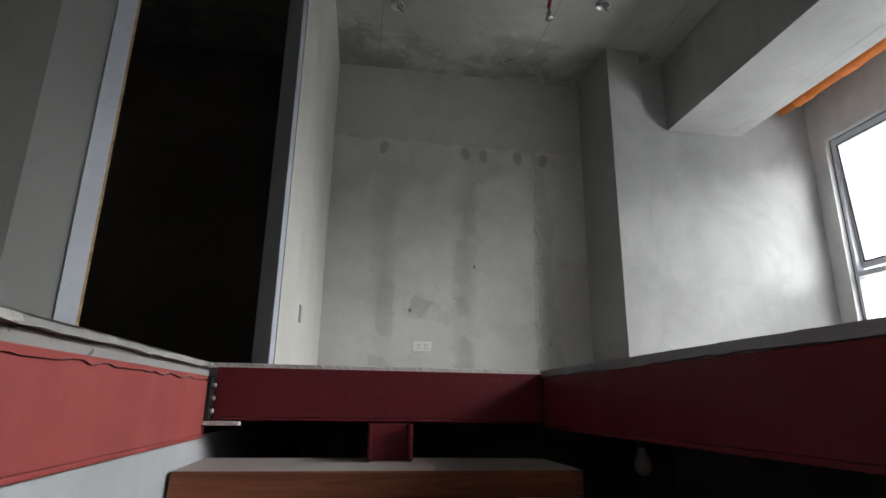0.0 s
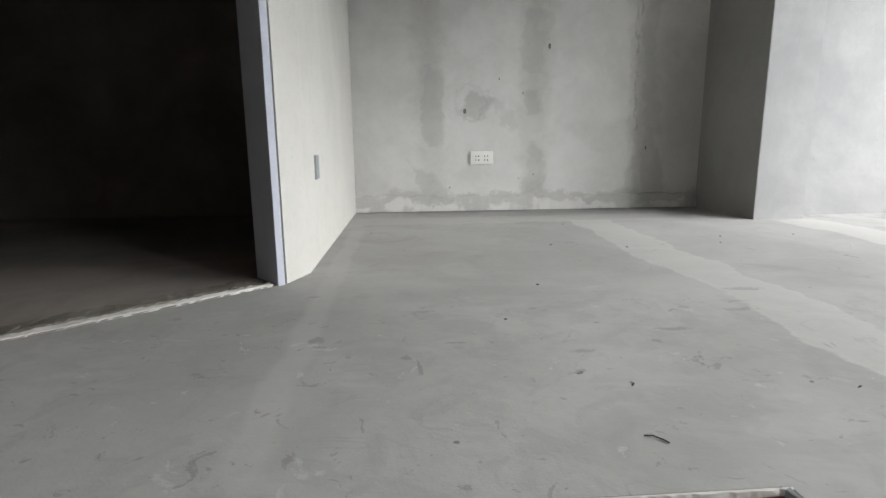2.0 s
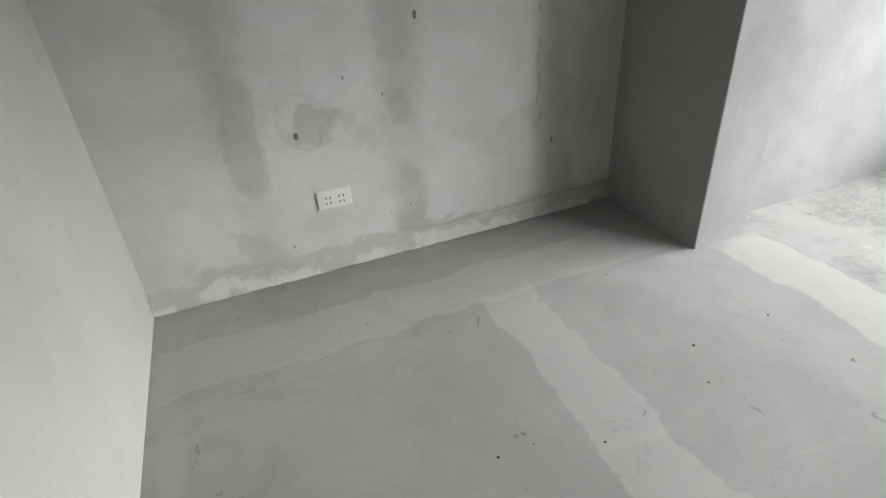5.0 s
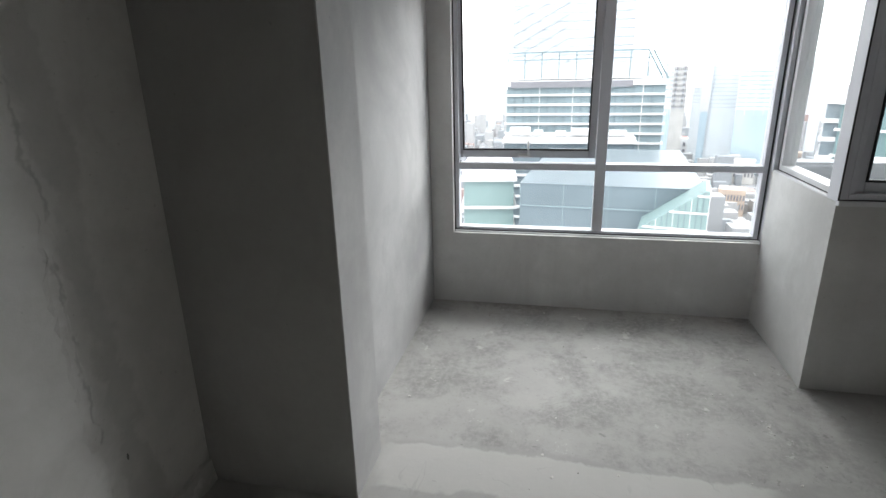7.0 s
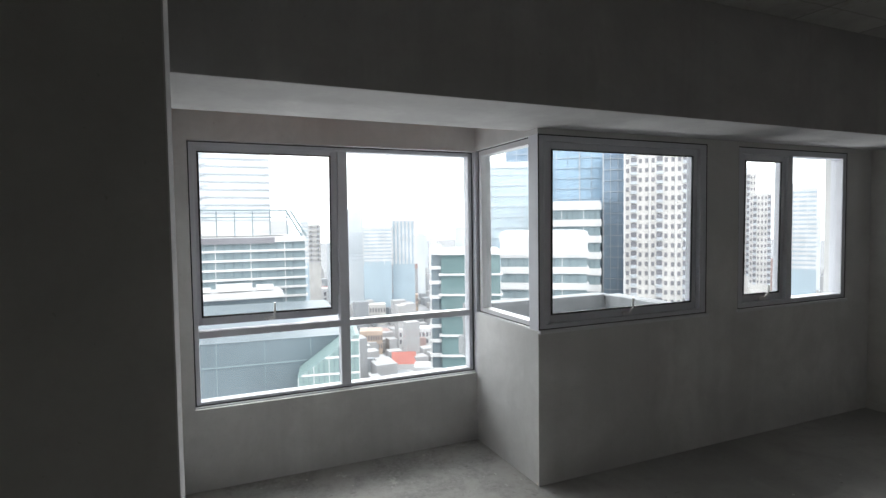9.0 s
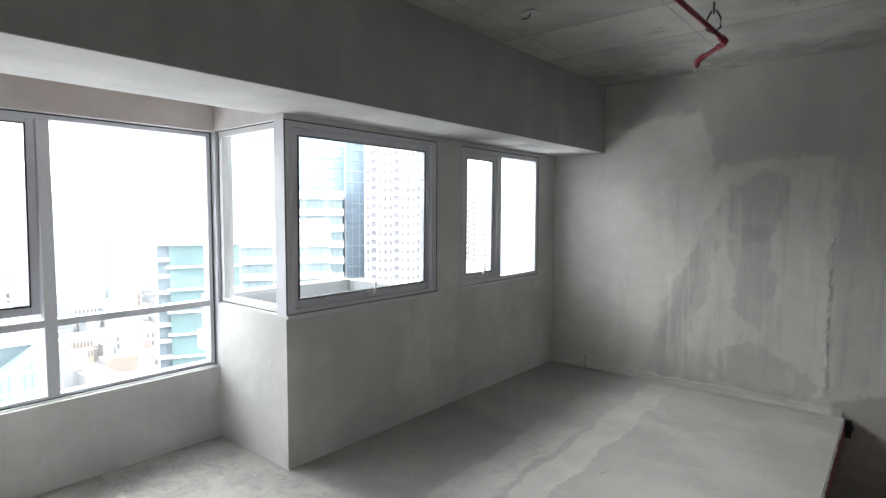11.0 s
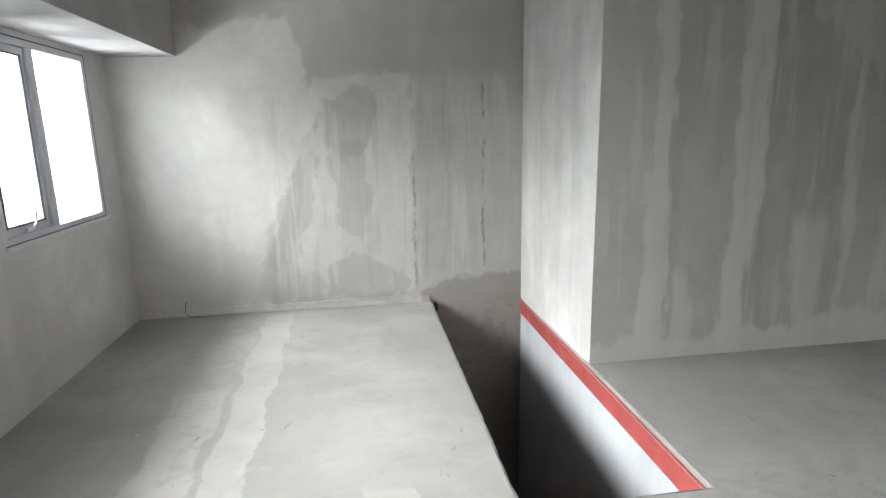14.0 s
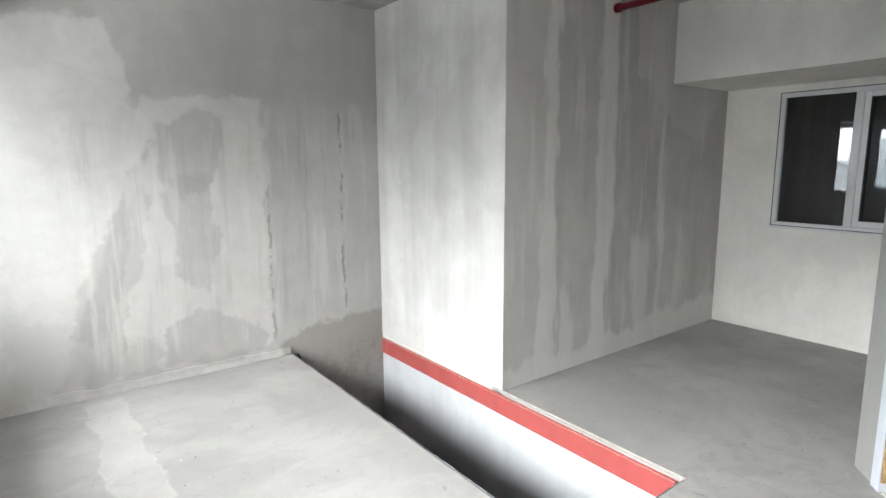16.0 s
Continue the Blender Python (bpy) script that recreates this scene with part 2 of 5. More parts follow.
def south_marks(n, c, base):
    x, y, z = n.axes()
    edge = n.math("ADD", n.step(n.noise(4.5, 3, 0.55, warp=0.3), 0.25, 0.75, -0.04, 0.05), n.step(n.noise(24, 3, 0.6), 0.25, 0.75, -0.008, 0.008))
    runs = n.noise(9, 5, 0.65, stretch=(1, 1, 0.08), shift=(4, 0, 0))
    cloudy = n.step(n.noise(7, 5, 0.65, shift=(1, 0, 3), warp=0.4), 0.3, 0.7, 0.6, 1.0)
    wl = n.step(n.noise(4, 4, 0.7), 0.2, 0.8, -0.05, 0.05)

    def coat(c, corners, shade, k, soft=0.02):
        return n.mix(n.math("MULTIPLY", n.math("MULTIPLY", n.patch(x, z, corners, edge, soft), cloudy), k), c, tint(base, shade))
    # dull coat high up, broad pale skim towards the windows
    top = n.math("MULTIPLY", n.step(n.math("ADD", z, wl), 1.82, 1.92), n.step(n.math("ADD", x, wl), 2.6, 2.72, 1.0, 0.0))
    c = n.mix(n.math("MULTIPLY", top, 0.4), c, tint(base, 0.78))
    c = coat(c, [(4.3, -0.1), (4.3, 2.15), (2.68, 2.3), (2.5, 1.68), (3.18, -0.1)], 1.34, 0.7, 0.025)
    c = coat(c, [(4.3, -0.1), (4.3, 0.7), (2.98, 0.45), (2.96, -0.1)], 1.25, 0.4, 0.03)
    c = coat(c, [(4.3, -0.1), (4.3, 0.84), (3.33, 0.87), (3.33, 0.1), (3.4, -0.1)], 1.42, 0.3, 0.015)
    c = coat(c, [(3.0, 0.5), (3.3, 0.55), (3.32, 0.1), (2.96, 0.08)], 0.9, 0.35, 0.03)
    c = coat(c, [(3.1, 1.35), (3.3, 1.42), (3.42, 1.2), (3.3, 0.95), (3.12, 1.0)], 1.1, 0.35, 0.05)
    # pale panel with grey patches where the skim has come away
    c = coat(c, [(2.52, 1.88), (1.76, 1.88), (1.76, 0.12), (2.75, 0.1)], 1.28, 0.65)
    c = coat(c, [(2.53, 1.42), (2.86, 0.81), (2.99, 0.37), (2.88, 0.26), (2.54, 0.95)], 0.7, 0.6, 0.022)
    c = coat(c, [(2.43, 1.69), (2.22, 1.80), (2.02, 1.77), (2.13, 1.30), (2.30, 1.24), (2.43, 1.36)], 0.68, 0.62, 0.02)
    c = coat(c, [(2.43, 1.36), (2.14, 1.36), (2.08, 0.85), (2.2, 0.6), (2.36, 0.66)], 0.76, 0.6)
    c = coat(c, [(2.46, 0.36), (2.29, 0.47), (1.97, 0.36), (1.82, 0.18), (1.9, 0.0), (2.5, 0.04)], 0.7, 0.6, 0.02)
    c = coat(c, [(2.74, 0.3), (2.6, 0.36), (2.5, 0.2), (2.58, 0.05), (2.75, 0.1)], 0.78, 0.5)
    c = coat(c, [(4.2, 0.09), (1.7, 0.06), (1.7, -0.1), (4.2, -0.1)], 1.25, 0.4)
    # streaky wash over the panel and broad sweeps of the float in the skim
    wash = n.math("MULTIPLY", n.band(x, 1.76, 2.95, wl, 0.05), n.band(z, 0.15, 1.75, wl, 0.1))
    c = n.mix(n.math("MULTIPLY", n.math("MULTIPLY", n.step(runs, 0.52, 0.64), wash), 0.4), c, tint(base, 1.34))
    c = n.mix(n.math("MULTIPLY", n.math("MULTIPLY", n.step(runs, 0.36, 0.46, 1.0, 0.0), wash), 0.3), c, tint(base, 0.72))
    sweep = n.noise(1.8, 2, 0.5, shift=(9, 0, 4), warp=0.8)
    c = n.mix(n.math("MULTIPLY", n.math("MULTIPLY", n.band(sweep, 0.5, 0.56, 0.0, 0.03), n.step(x, 2.5, 2.8)), 0.16), c, tint(base, 0.92))
    # upright trowel runs beside the stairwell
    on = n.math("MULTIPLY", n.band(x, 0.75, 1.76, wl, 0.02), n.band(z, 0.22, 1.86, wl, 0.06))
    c = n.mix(n.math("MULTIPLY", on, 0.3), c, tint(base, 0.84))
    c = n.mix(n.math("MULTIPLY", n.math("MULTIPLY", n.step(runs, 0.52, 0.66), on), 0.5), c, tint(base, 1.2))
    c = n.mix(n.math("MULTIPLY", n.math("MULTIPLY", n.step(runs, 0.34, 0.46, 1.0, 0.0), on), 0.4), c, tint(base, 0.62))
    # darker and browner from just above floor level down, mottled lower still
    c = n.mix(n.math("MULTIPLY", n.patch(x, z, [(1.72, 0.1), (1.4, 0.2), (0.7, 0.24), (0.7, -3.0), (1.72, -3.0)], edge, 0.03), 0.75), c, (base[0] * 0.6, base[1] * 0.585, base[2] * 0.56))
    low_mottle = n.math("MULTIPLY", n.step(n.noise(13, 6, 0.75, shift=(2, 0, 6)), 0.48, 0.6), n.step(n.math("ADD", z, wl), 0.06, -0.1, 0.0, 1.0))
    c = n.mix(n.math("MULTIPLY", low_mottle, 0.3), c, tint(base, 0.35))
    thin = n.step(n.noise(4, 4, 0.7), 0.2, 0.8, -0.02, 0.02)
    brk = n.step(n.noise(6, 3, 0.7), 0.42, 0.52)
    for a, b, z0, z1, k in ((1.735, 1.755, 0.15, 1.25, 0.5), (1.15, 1.166, 0.27, 1.85, 0.65), (1.45, 1.457, 0.5, 1.8, 0.35), (1.30, 1.306, 0.8, 1.8, 0.3)):
        m = n.math("MULTIPLY", n.math("MULTIPLY", n.band(x, a, b, thin, 0.006), n.band(z, z0, z1, 0.0, 0.05)), brk)
        c = n.mix(n.math("MULTIPLY", m, k), c, tint(base, 0.35))
    return c


def streak_marks(n, c, base):
    x, y, z = n.axes()
    w = n.math("ADD", n.step(n.noise(3.5, 4, 0.6, stretch=(1, 1, 0.3), shift=(1, 0, 2)), 0.25, 0.75, -0.07, 0.07), n.step(n.noise(20, 4, 0.7, stretch=(1, 1, 0.2)), 0.25, 0.75, -0.02, 0.02))
    mid = n.noise(6.0, 5, 0.6, stretch=(1, 1, 0.11), shift=(1.7, 0, 0), warp=0.08)
    cloud = n.step(n.noise(2.5, 5, 0.65, stretch=(1, 1, 0.5), shift=(3, 0, 1), warp=0.4), 0.3, 0.7, 0.45, 1.0)
    for a, b, k in ((0.48, 0.9, 0.35), (-0.03, 0.35, 0.65), (-0.86, -0.2, 0.8), (-1.9, -0.92, 0.6)):
        c = n.mix(n.math("MULTIPLY", n.math("MULTIPLY", n.band(x, a, b, w, 0.02), cloud), k), c, tint(base, 0.6))
    for a, b, k in ((0.36, 0.47, 0.5), (-0.19, -0.04, 0.55)):
        c = n.mix(n.math("MULTIPLY", n.band(x, a, b, w, 0.03), k), c, tint(base, 1.14))
    low = n.math("MULTIPLY", n.band(x, -0.72, -0.52, w, 0.03), n.step(n.math("ADD", z, w), 0.8, 0.92, 1.0, 0.0))
    low = n.math("ADD", low, n.math("MULTIPLY", n.band(x, 0.2, 0.29, w, 0.03), n.step(n.math("ADD", z, w), 0.5, 0.6, 1.0, 0.0)), clamp=True)
    c = n.mix(n.math("MULTIPLY", low, 0.6), c, tint(base, 1.12))
    c = n.mix(n.math("MULTIPLY", n.step(mid, 0.54, 0.64), 0.4), c, tint(base, 1.15))
    c = n.mix(n.math("MULTIPLY", n.step(mid, 0.33, 0.45, 1.0, 0.0), 0.35), c, tint(base, 0.66))
    blot = [(-0.45, 2.8), (-0.50, 2.08), (-0.97, 1.69), (-1.39, 1.66), (-1.65, 1.9), (-1.9, 2.8)]
    c = n.mix(n.math("MULTIPLY", n.patch(x, z, blot, w, 0.015), 0.6), c, tint(base, 0.98))
    foot = n.math("ADD", z, n.math("MULTIPLY_ADD", x, 0.06, w))
    c = n.mix(n.math("MULTIPLY", n.step(foot, 0.13, 0.19, 1.0, 0.0), 0.8), c, tint(base, 1.08))
    return c


def north_marks(n, c, base):
    x, y, z = n.axes()
    wl = n.step(n.noise(5, 4, 0.7), 0.2, 0.8, -0.05, 0.05)
    edge = n.math("ADD", n.step(n.noise(5, 4, 0.58, warp=0.3), 0.25, 0.75, -0.035, 0.045), n.step(n.noise(28, 3, 0.6), 0.25, 0.75, -0.01, 0.01))
    cloudy = n.step(n.noise(5, 5, 0.65, shift=(5, 0, 2), warp=0.5), 0.3, 0.7, 0.5, 1.0)
    wb = n.step(n.noise(9, 4, 0.65), 0.2, 0.8, -0.8, 0.8)
    pale = tuple(v * t for v, t in zip(base, (1.36, 1.37, 1.4)))

    def coat(c, corners, shade, k, soft=0.02):
        return n.mix(n.math("MULTIPLY", n.math("MULTIPLY", n.patch(x, z, corners, edge, soft), cloudy), k), c, shade)
    # pale skim between the form joints
    for corners, k in (([(0.8, 0.08), (0.8, 1.3), (1.2, 1.6), (1.27, 0.08)], 0.5), ([(1.40, 0.08), (1.42, 1.5), (1.86, 1.7), (1.88, 0.08)], 0.6), ([(2.02, 0.08), (2.02, 1.6), (2.5, 1.8), (2.54, 0.6), (2.58, 0.08)], 0.6)):
        c = coat(c, corners, pale, k, 0.06)
    c = n.mix(n.math("MULTIPLY", n.step(n.math("ADD", z, wl), 1.95, 1.985), 0.45), c, tint(base, 0.7))
    dark = tint(base, 0.66)
    for corners, k in (([(1.32, 0.86), (1.40, 0.76), (1.38, 0.36), (1.30, 0.36), (1.27, 0.7)], 0.55), ([(1.85, 0.72), (1.96, 0.70), (1.98, 0.56), (1.89, 0.53)], 0.55), ([(1.88, 1.12), (2.05, 1.12), (1.97, 0.80), (1.86, 0.80)], 0.4),
                       ([(1.92, 0.38), (2.01, 0.34), (2.0, 0.1), (1.87, 0.1)], 0.5), ([(1.24, 0.24), (1.33, 0.2), (1.42, 0.08), (1.28, 0.08)], 0.5), ([(1.57, 0.68), (1.66, 0.63), (1.63, 0.54), (1.53, 0.53), (1.50, 0.58)], 0.6),
                       ([(2.55, 1.9), (2.62, 1.9), (2.71, 0.1), (2.62, 0.1)], 0.45), ([(1.72, 0.62), (1.86, 0.6), (1.84, 0.48), (1.74, 0.5)], 0.3), ([(1.28, 1.7), (1.38, 1.7), (1.38, 0.95), (1.32, 0.95)], 0.15), ([(1.94, 1.9), (2.04, 1.9), (2.02, 1.2), (1.96, 1.2)], 0.22)):
        c = coat(c, corners, dark, k, 0.015)
    ring = n.math("MULTIPLY", n.blob(x, z, 1.57, 0.63, 0.10, 0.10, wb, 0.2), n.blob(x, z, 1.565, 0.635, 0.085, 0.085, wb, 0.2))
    ring = n.math("SUBTRACT", n.blob(x, z, 1.57, 0.63, 0.10, 0.10, wb, 0.2), ring, clamp=True)
    c = n.mix(n.math("MULTIPLY", ring, 0.28), c, dark)
    for cu in (1.28, 1.95, 2.10, 2.39, 2.61):
        c = n.mix(n.math("MULTIPLY", n.blob(x, z, cu, 1.89, 0.035, 0.06, wb, 0.5), 0.6), c, tint(base, 0.5))
    brk = n.step(n.noise(4, 3, 0.7, shift=(0, 0, 3)), 0.45, 0.52)
    for a, b, z0, z1 in ((2.535, 2.547, 0.3, 1.85), (2.012, 2.018, 1.0, 1.8)):
        m = n.math("MULTIPLY", n.math("MULTIPLY", n.band(x, a, b, n.math("MULTIPLY", wl, 0.6), 0.005), n.band(z, z0, z1, 0.0, 0.05)), brk)
        c = n.mix(n.math("MULTIPLY", m, 0.38), c, tint(base, 0.4))
    for cu, cv, ru, rv in ((2.02, 0.94, 0.008, 0.016), (1.73, 0.76, 0.003, 0.007), (1.87, 0.68, 0.003, 0.006), (1.53, 0.58, 0.009, 0.014), (1.94, 0.21, 0.003, 0.007), (2.62, 0.36, 0.005, 0.012), (1.85, 0.19, 0.003, 0.005), (1.44, 0.14, 0.003, 0.006)):
        c = n.mix(n.blob(x, z, cu, cv, ru, rv, wb, 0.3), c, tint(base, 0.28))
    m = n.step(n.math("ADD", z, wl), 0.09, 0.12, 1.0, 0.0)
    c = n.mix(n.math("MULTIPLY", m, 0.5), c, tint(base, 0.76))
    m = n.math("MULTIPLY", n.step(n.math("ADD", z, wl), 0.045, 0.065, 1.0, 0.0), n.step(n.noise(6, 4, 0.6, shift=(2, 2, 0)), 0.42, 0.55))
    return n.mix(n.math("MULTIPLY", m, 0.7), c, tint(base, 1.3))


def ceiling_marks(n, c, base):
    x, y, z = n.axes()
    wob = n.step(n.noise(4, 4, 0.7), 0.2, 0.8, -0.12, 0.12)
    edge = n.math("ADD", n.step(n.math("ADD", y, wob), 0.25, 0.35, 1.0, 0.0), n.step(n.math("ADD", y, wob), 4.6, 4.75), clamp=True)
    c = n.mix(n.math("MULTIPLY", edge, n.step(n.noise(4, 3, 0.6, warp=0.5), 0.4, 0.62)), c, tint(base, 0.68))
    # form boards: thin joints, boards of uneven tone
    fine = n.step(n.noise(20, 3, 0.6), 0.2, 0.8, -0.006, 0.006)
    for k, (a, b) in enumerate(((0.9, 1.5), (1.5, 2.72), (2.72, 3.94), (3.94, 4.6))):
        c = n.mix(n.math("MULTIPLY", n.math("MULTIPLY", n.band(y, a, b, fine, 0.006), n.step(n.noise(2.5, 4, 0.6, shift=(k, 0, 0)), 0.3, 0.7, 0.2, 1.0)), (0.5, 0.15, 0.4, 0.25)[k]), c, tint(base, (1.35, 0.7, 1.3, 0.75)[k]))
        c = n.mix(n.math("MULTIPLY", n.band(y, a - 0.006, a + 0.006, fine, 0.004), 0.6), c, tint(base, 0.4))
    for a in (1.2, 2.42, 3.3):
        c = n.mix(n.math("MULTIPLY", n.band(x, a - 0.005, a + 0.005, fine, 0.004), 0.5), c, tint(base, 0.45))
    stain = n.step(n.noise(2.6, 6, 0.65, shift=(3, 7, 0), warp=0.6), 0.56, 0.66)
    c = n.mix(n.math("MULTIPLY", stain, 0.4), c, (base[0] * 0.6, base[1] * 0.54, base[2] * 0.46))
    spots = n.step(n.noise(9, 4, 0.7, shift=(5, 2, 0), warp=0.8), 0.68, 0.71)
    return n.mix(n.math("MULTIPLY", spots, 0.8), c, tint(base, 0.3))


M = {}
M["floor"] = concrete("screed_floor", tint(GREY, 0.79), 0.12, extra=floor_marks, seed=1.5, rough=0.85, rel=0.3)
M["north"] = concrete("cement_wall_north", tint(GREY, 1.14), 0.16, extra=north_marks, seed=3.1)
M["south"] = concrete("cement_wall_south", GREY, 0.14, 0.12, extra=south_marks, seed=7.7)
M["streak"] = concrete("streaked_cement", tint(GREY, 1.34), 0.1, extra=streak_marks, seed=2.2)
M["pale_streak"] = concrete("pale_streaked_cement", (0.62, 0.61, 0.59), 0.14, 0.2, seed=5.2)
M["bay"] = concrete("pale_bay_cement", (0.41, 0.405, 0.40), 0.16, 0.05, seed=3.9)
M["plaster"] = concrete("smooth_cement_plaster", (0.46, 0.45, 0.43), 0.1, seed=9.3, rel=0.2)
M["pale"] = concrete("pale_skim_coat", (0.58, 0.56, 0.52), 0.07, seed=4.4, rel=0.15)
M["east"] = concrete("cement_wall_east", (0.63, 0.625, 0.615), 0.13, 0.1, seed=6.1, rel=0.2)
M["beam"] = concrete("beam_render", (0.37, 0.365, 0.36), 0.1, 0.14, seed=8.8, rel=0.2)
M["ceiling"] = concrete("formwork_ceiling", (0.34, 0.335, 0.32), 0.2, extra=ceiling_marks, seed=6.6)
M["white"] = concrete("cool_white_plaster", (0.50, 0.515, 0.53), 0.1, 0.12, seed=7.4, rel=0.15)
M["edge"] = concrete("broken_screed_edge", (0.55, 0.53, 0.50), 0.15, seed=1.1, rel=0.6)
# bathroom render: low base colour stands in for the room's shade
M["bath"] = concrete("shade_darkened_render", (0.215, 0.19, 0.17), 0.25, seed=2.7)
# column base is darkened to paint the shade on its west side
M["column"] = concrete("column_shaded_cement", (0.3, 0.295, 0.285), 0.1, 0.06, seed=9.3, rel=0.2)
M["west"] = concrete("pale_west_plaster", (0.76, 0.74, 0.70), 0.1, 0.06, seed=4.4, rel=0.15)
M["rubble"] = concrete("broken_dark_mortar", (0.15, 0.135, 0.115), 0.7, seed=1.9, rel=0.8)
M["outside"] = concrete("weathered_outer_render", (0.3, 0.31, 0.32), 0.12, 0.2, seed=2.9)


def paint(name, base, rough=0.5, wear=0.3, metal=0.0, worn=None):
    """Brushed paint with dust, dull spots and chips."""
    n = Nodes(name, rough, metal)
    a = n.noise(6, 4, 0.6, warp=0.5)
    b = n.noise(60, 3, 0.6)
    c = n.mix(n.math("MULTIPLY", n.step(a, 0.35, 0.7), wear), base, tint(base, 0.6))
    c = n.mix(n.math("MULTIPLY", n.step(b, 0.62, 0.72), wear), c, worn or tint(base, 1.5))
    n.link(n.step(a, 0.2, 0.8, rough * 0.85, min(1.0, rough * 1.2)), n.b.inputs["Roughness"])
    n.bump(b, 0.15, 0.002)
    return n.color(c)


# two reds for one steel paint: shaded tone first, window-lit tone second
M["red"] = paint("shaded_red_oxide_steel", (0.135, 0.014, 0.02), 0.5, 0.25, worn=(0.3, 0.08, 0.08))
M["red_lit"] = paint("lit_red_oxide_steel", (0.36, 0.075, 0.07), 0.6, 0.2, worn=(0.42, 0.16, 0.14))
M["red_pipe"] = paint("red_sprinkler_paint", (0.2, 0.012, 0.025), 0.4, 0.2)
M["orange"] = paint("orange_plastic_pipe", (0.75, 0.22, 0.05), 0.4, 0.2)
M["frame"] = paint("grey_white_window_aluminium", (0.58, 0.59, 0.63), 0.35, 0.12)
M["frame_white"] = paint("white_window_frame", (0.64, 0.645, 0.655), 0.4, 0.1)
M["jamb"] = paint("blue_grey_door_jamb", (0.50, 0.52, 0.58), 0.5, 0.2)
M["gasket"] = paint("black_gasket", (0.02, 0.02, 0.022), 0.6, 0.1)
M["steel"] = paint("zinc_steel", (0.45, 0.45, 0.45), 0.4, 0.2, 0.8)
M["black"] = paint("black_steel", (0.02, 0.02, 0.02), 0.5, 0.2)
M["plastic"] = paint("white_socket_plastic", (0.78, 0.77, 0.73), 0.35, 0.06)
M["slot"] = paint("dark_socket_slot", (0.015, 0.015, 0.015), 0.6, 0.0)
M["chrome"] = paint("brushed_handle", (0.7, 0.7, 0.7), 0.3, 0.1, 0.9)
M["dark_soil"] = paint("dark_dirt_crumb", (0.05, 0.045, 0.04), 0.95, 0.3)


def wood(name, base):
    n = Nodes(name, 0.6)
    g = n.noise(9, 5, 0.65, stretch=(0.25, 3, 3), warp=0.6)
    f = n.noise(50, 4, 0.6, stretch=(0.08, 2, 2))
    c = n.mix(n.step(g, 0.35, 0.65), tint(base, 0.5), base)
    c = n.mix(n.math("MULTIPLY", n.step(f, 0.45, 0.7), 0.4), c, tint(base, 0.45))
    dust = n.step(n.noise(4, 4, 0.6), 0.4, 0.7)
    nrm = n.t.nodes.new("ShaderNodeNewGeometry").outputs["Normal"]
    sep = n.t.nodes.new("ShaderNodeSeparateXYZ")
    n.link(nrm, sep.inputs[0])
    up = n.step(sep.outputs[2], 0.6, 0.9)
    c = n.mix(n.math("MULTIPLY", up, n.math("MULTIPLY_ADD", dust, 0.15, 0.82)), c, (0.36, 0.35, 0.33))
    n.bump(f, 0.25, 0.003)
    return n.color(c)


M["wood"] = wood("dusty_red_brown_timber", (0.30, 0.105, 0.055))
M["rawwood"] = wood("raw_pine", (0.52, 0.33, 0.16))


def glass(name, color=(1, 1, 1), gloss=0.05, front=0.035):
    m = bpy.data.materials.new(name)
    m.use_nodes = True
    t = m.node_tree
    t.nodes.remove(t.nodes["Principled BSDF"])
    a, g, mx = (t.nodes.new("ShaderNode" + k) for k in ("BsdfTransparent", "BsdfGlossy", "MixShader"))
    lw, pw, ad = t.nodes.new("ShaderNodeLayerWeight"), t.nodes.new("ShaderNodeMath"), t.nodes.new("ShaderNodeMath")
    pw.operation, ad.operation = "POWER", "MULTIPLY_ADD"
    pw.inputs[1].default_value, ad.inputs[1].default_value, ad.inputs[2].default_value = 5.0, 0.6, front
    t.links.new(lw.outputs["Facing"], pw.inputs[0])
    t.links.new(pw.outputs[0], ad.inputs[0])
    a.inputs["Color"].default_value = (*color, 1)
    g.inputs["Roughness"].default_value = gloss
    t.links.new(ad.outputs[0], mx.inputs[0])
    t.links.new(a.outputs[0], mx.inputs[1])
    t.links.new(g.outputs[0], mx.inputs[2])
    t.links.new(mx.outputs[0], t.nodes["Material Output"].inputs[0])
    return m


M["glass"] = glass("clear_window_glass", (0.942, 0.956, 0.955), 0.0)
M["dark_glass"] = glass("tinted_window_glass", (0.42, 0.44, 0.45), 0.0, 0.09)


def facade(name, base, rough=0.5, spec=0.22, var=0.12):
    n = Nodes(name, rough, 0.0, spec)
    a = n.noise(0.09, 4, 0.6)
    b = n.noise(1.1, 3, 0.6)
    c = n.mix(n.step(a, 0.35, 0.65), tint(base, 1 - var), tint(base, 1 + var * 0.5))
    c = n.mix(n.math("MULTIPLY", b, var), c, tint(base, 0.7))
    return n.color(c)


M["f_white"] = facade("pale_concrete_cladding", (0.58, 0.58, 0.59), 0.8)
M["f_cream"] = facade("cream_apartment_render", (0.56, 0.545, 0.53), 0.85)
M["f_blue"] = facade("blue_curtain_glass", (0.309, 0.43, 0.543), 0.25)
M["f_deep"] = facade("deep_blue_curtain_glass", (0.209, 0.282, 0.363), 0.2)
M["f_green"] = facade("green_tinted_glass", (0.121, 0.186, 0.194), 0.25)
M["f_grey"] = facade("grey_window_glass", (0.202, 0.258, 0.282), 0.3)
# f_haze, f_mist, f_mistglass: distance haze is put into the pale base colours
M["f_haze"] = facade("haze_painted_facade", (0.46, 0.49, 0.53), 0.9)
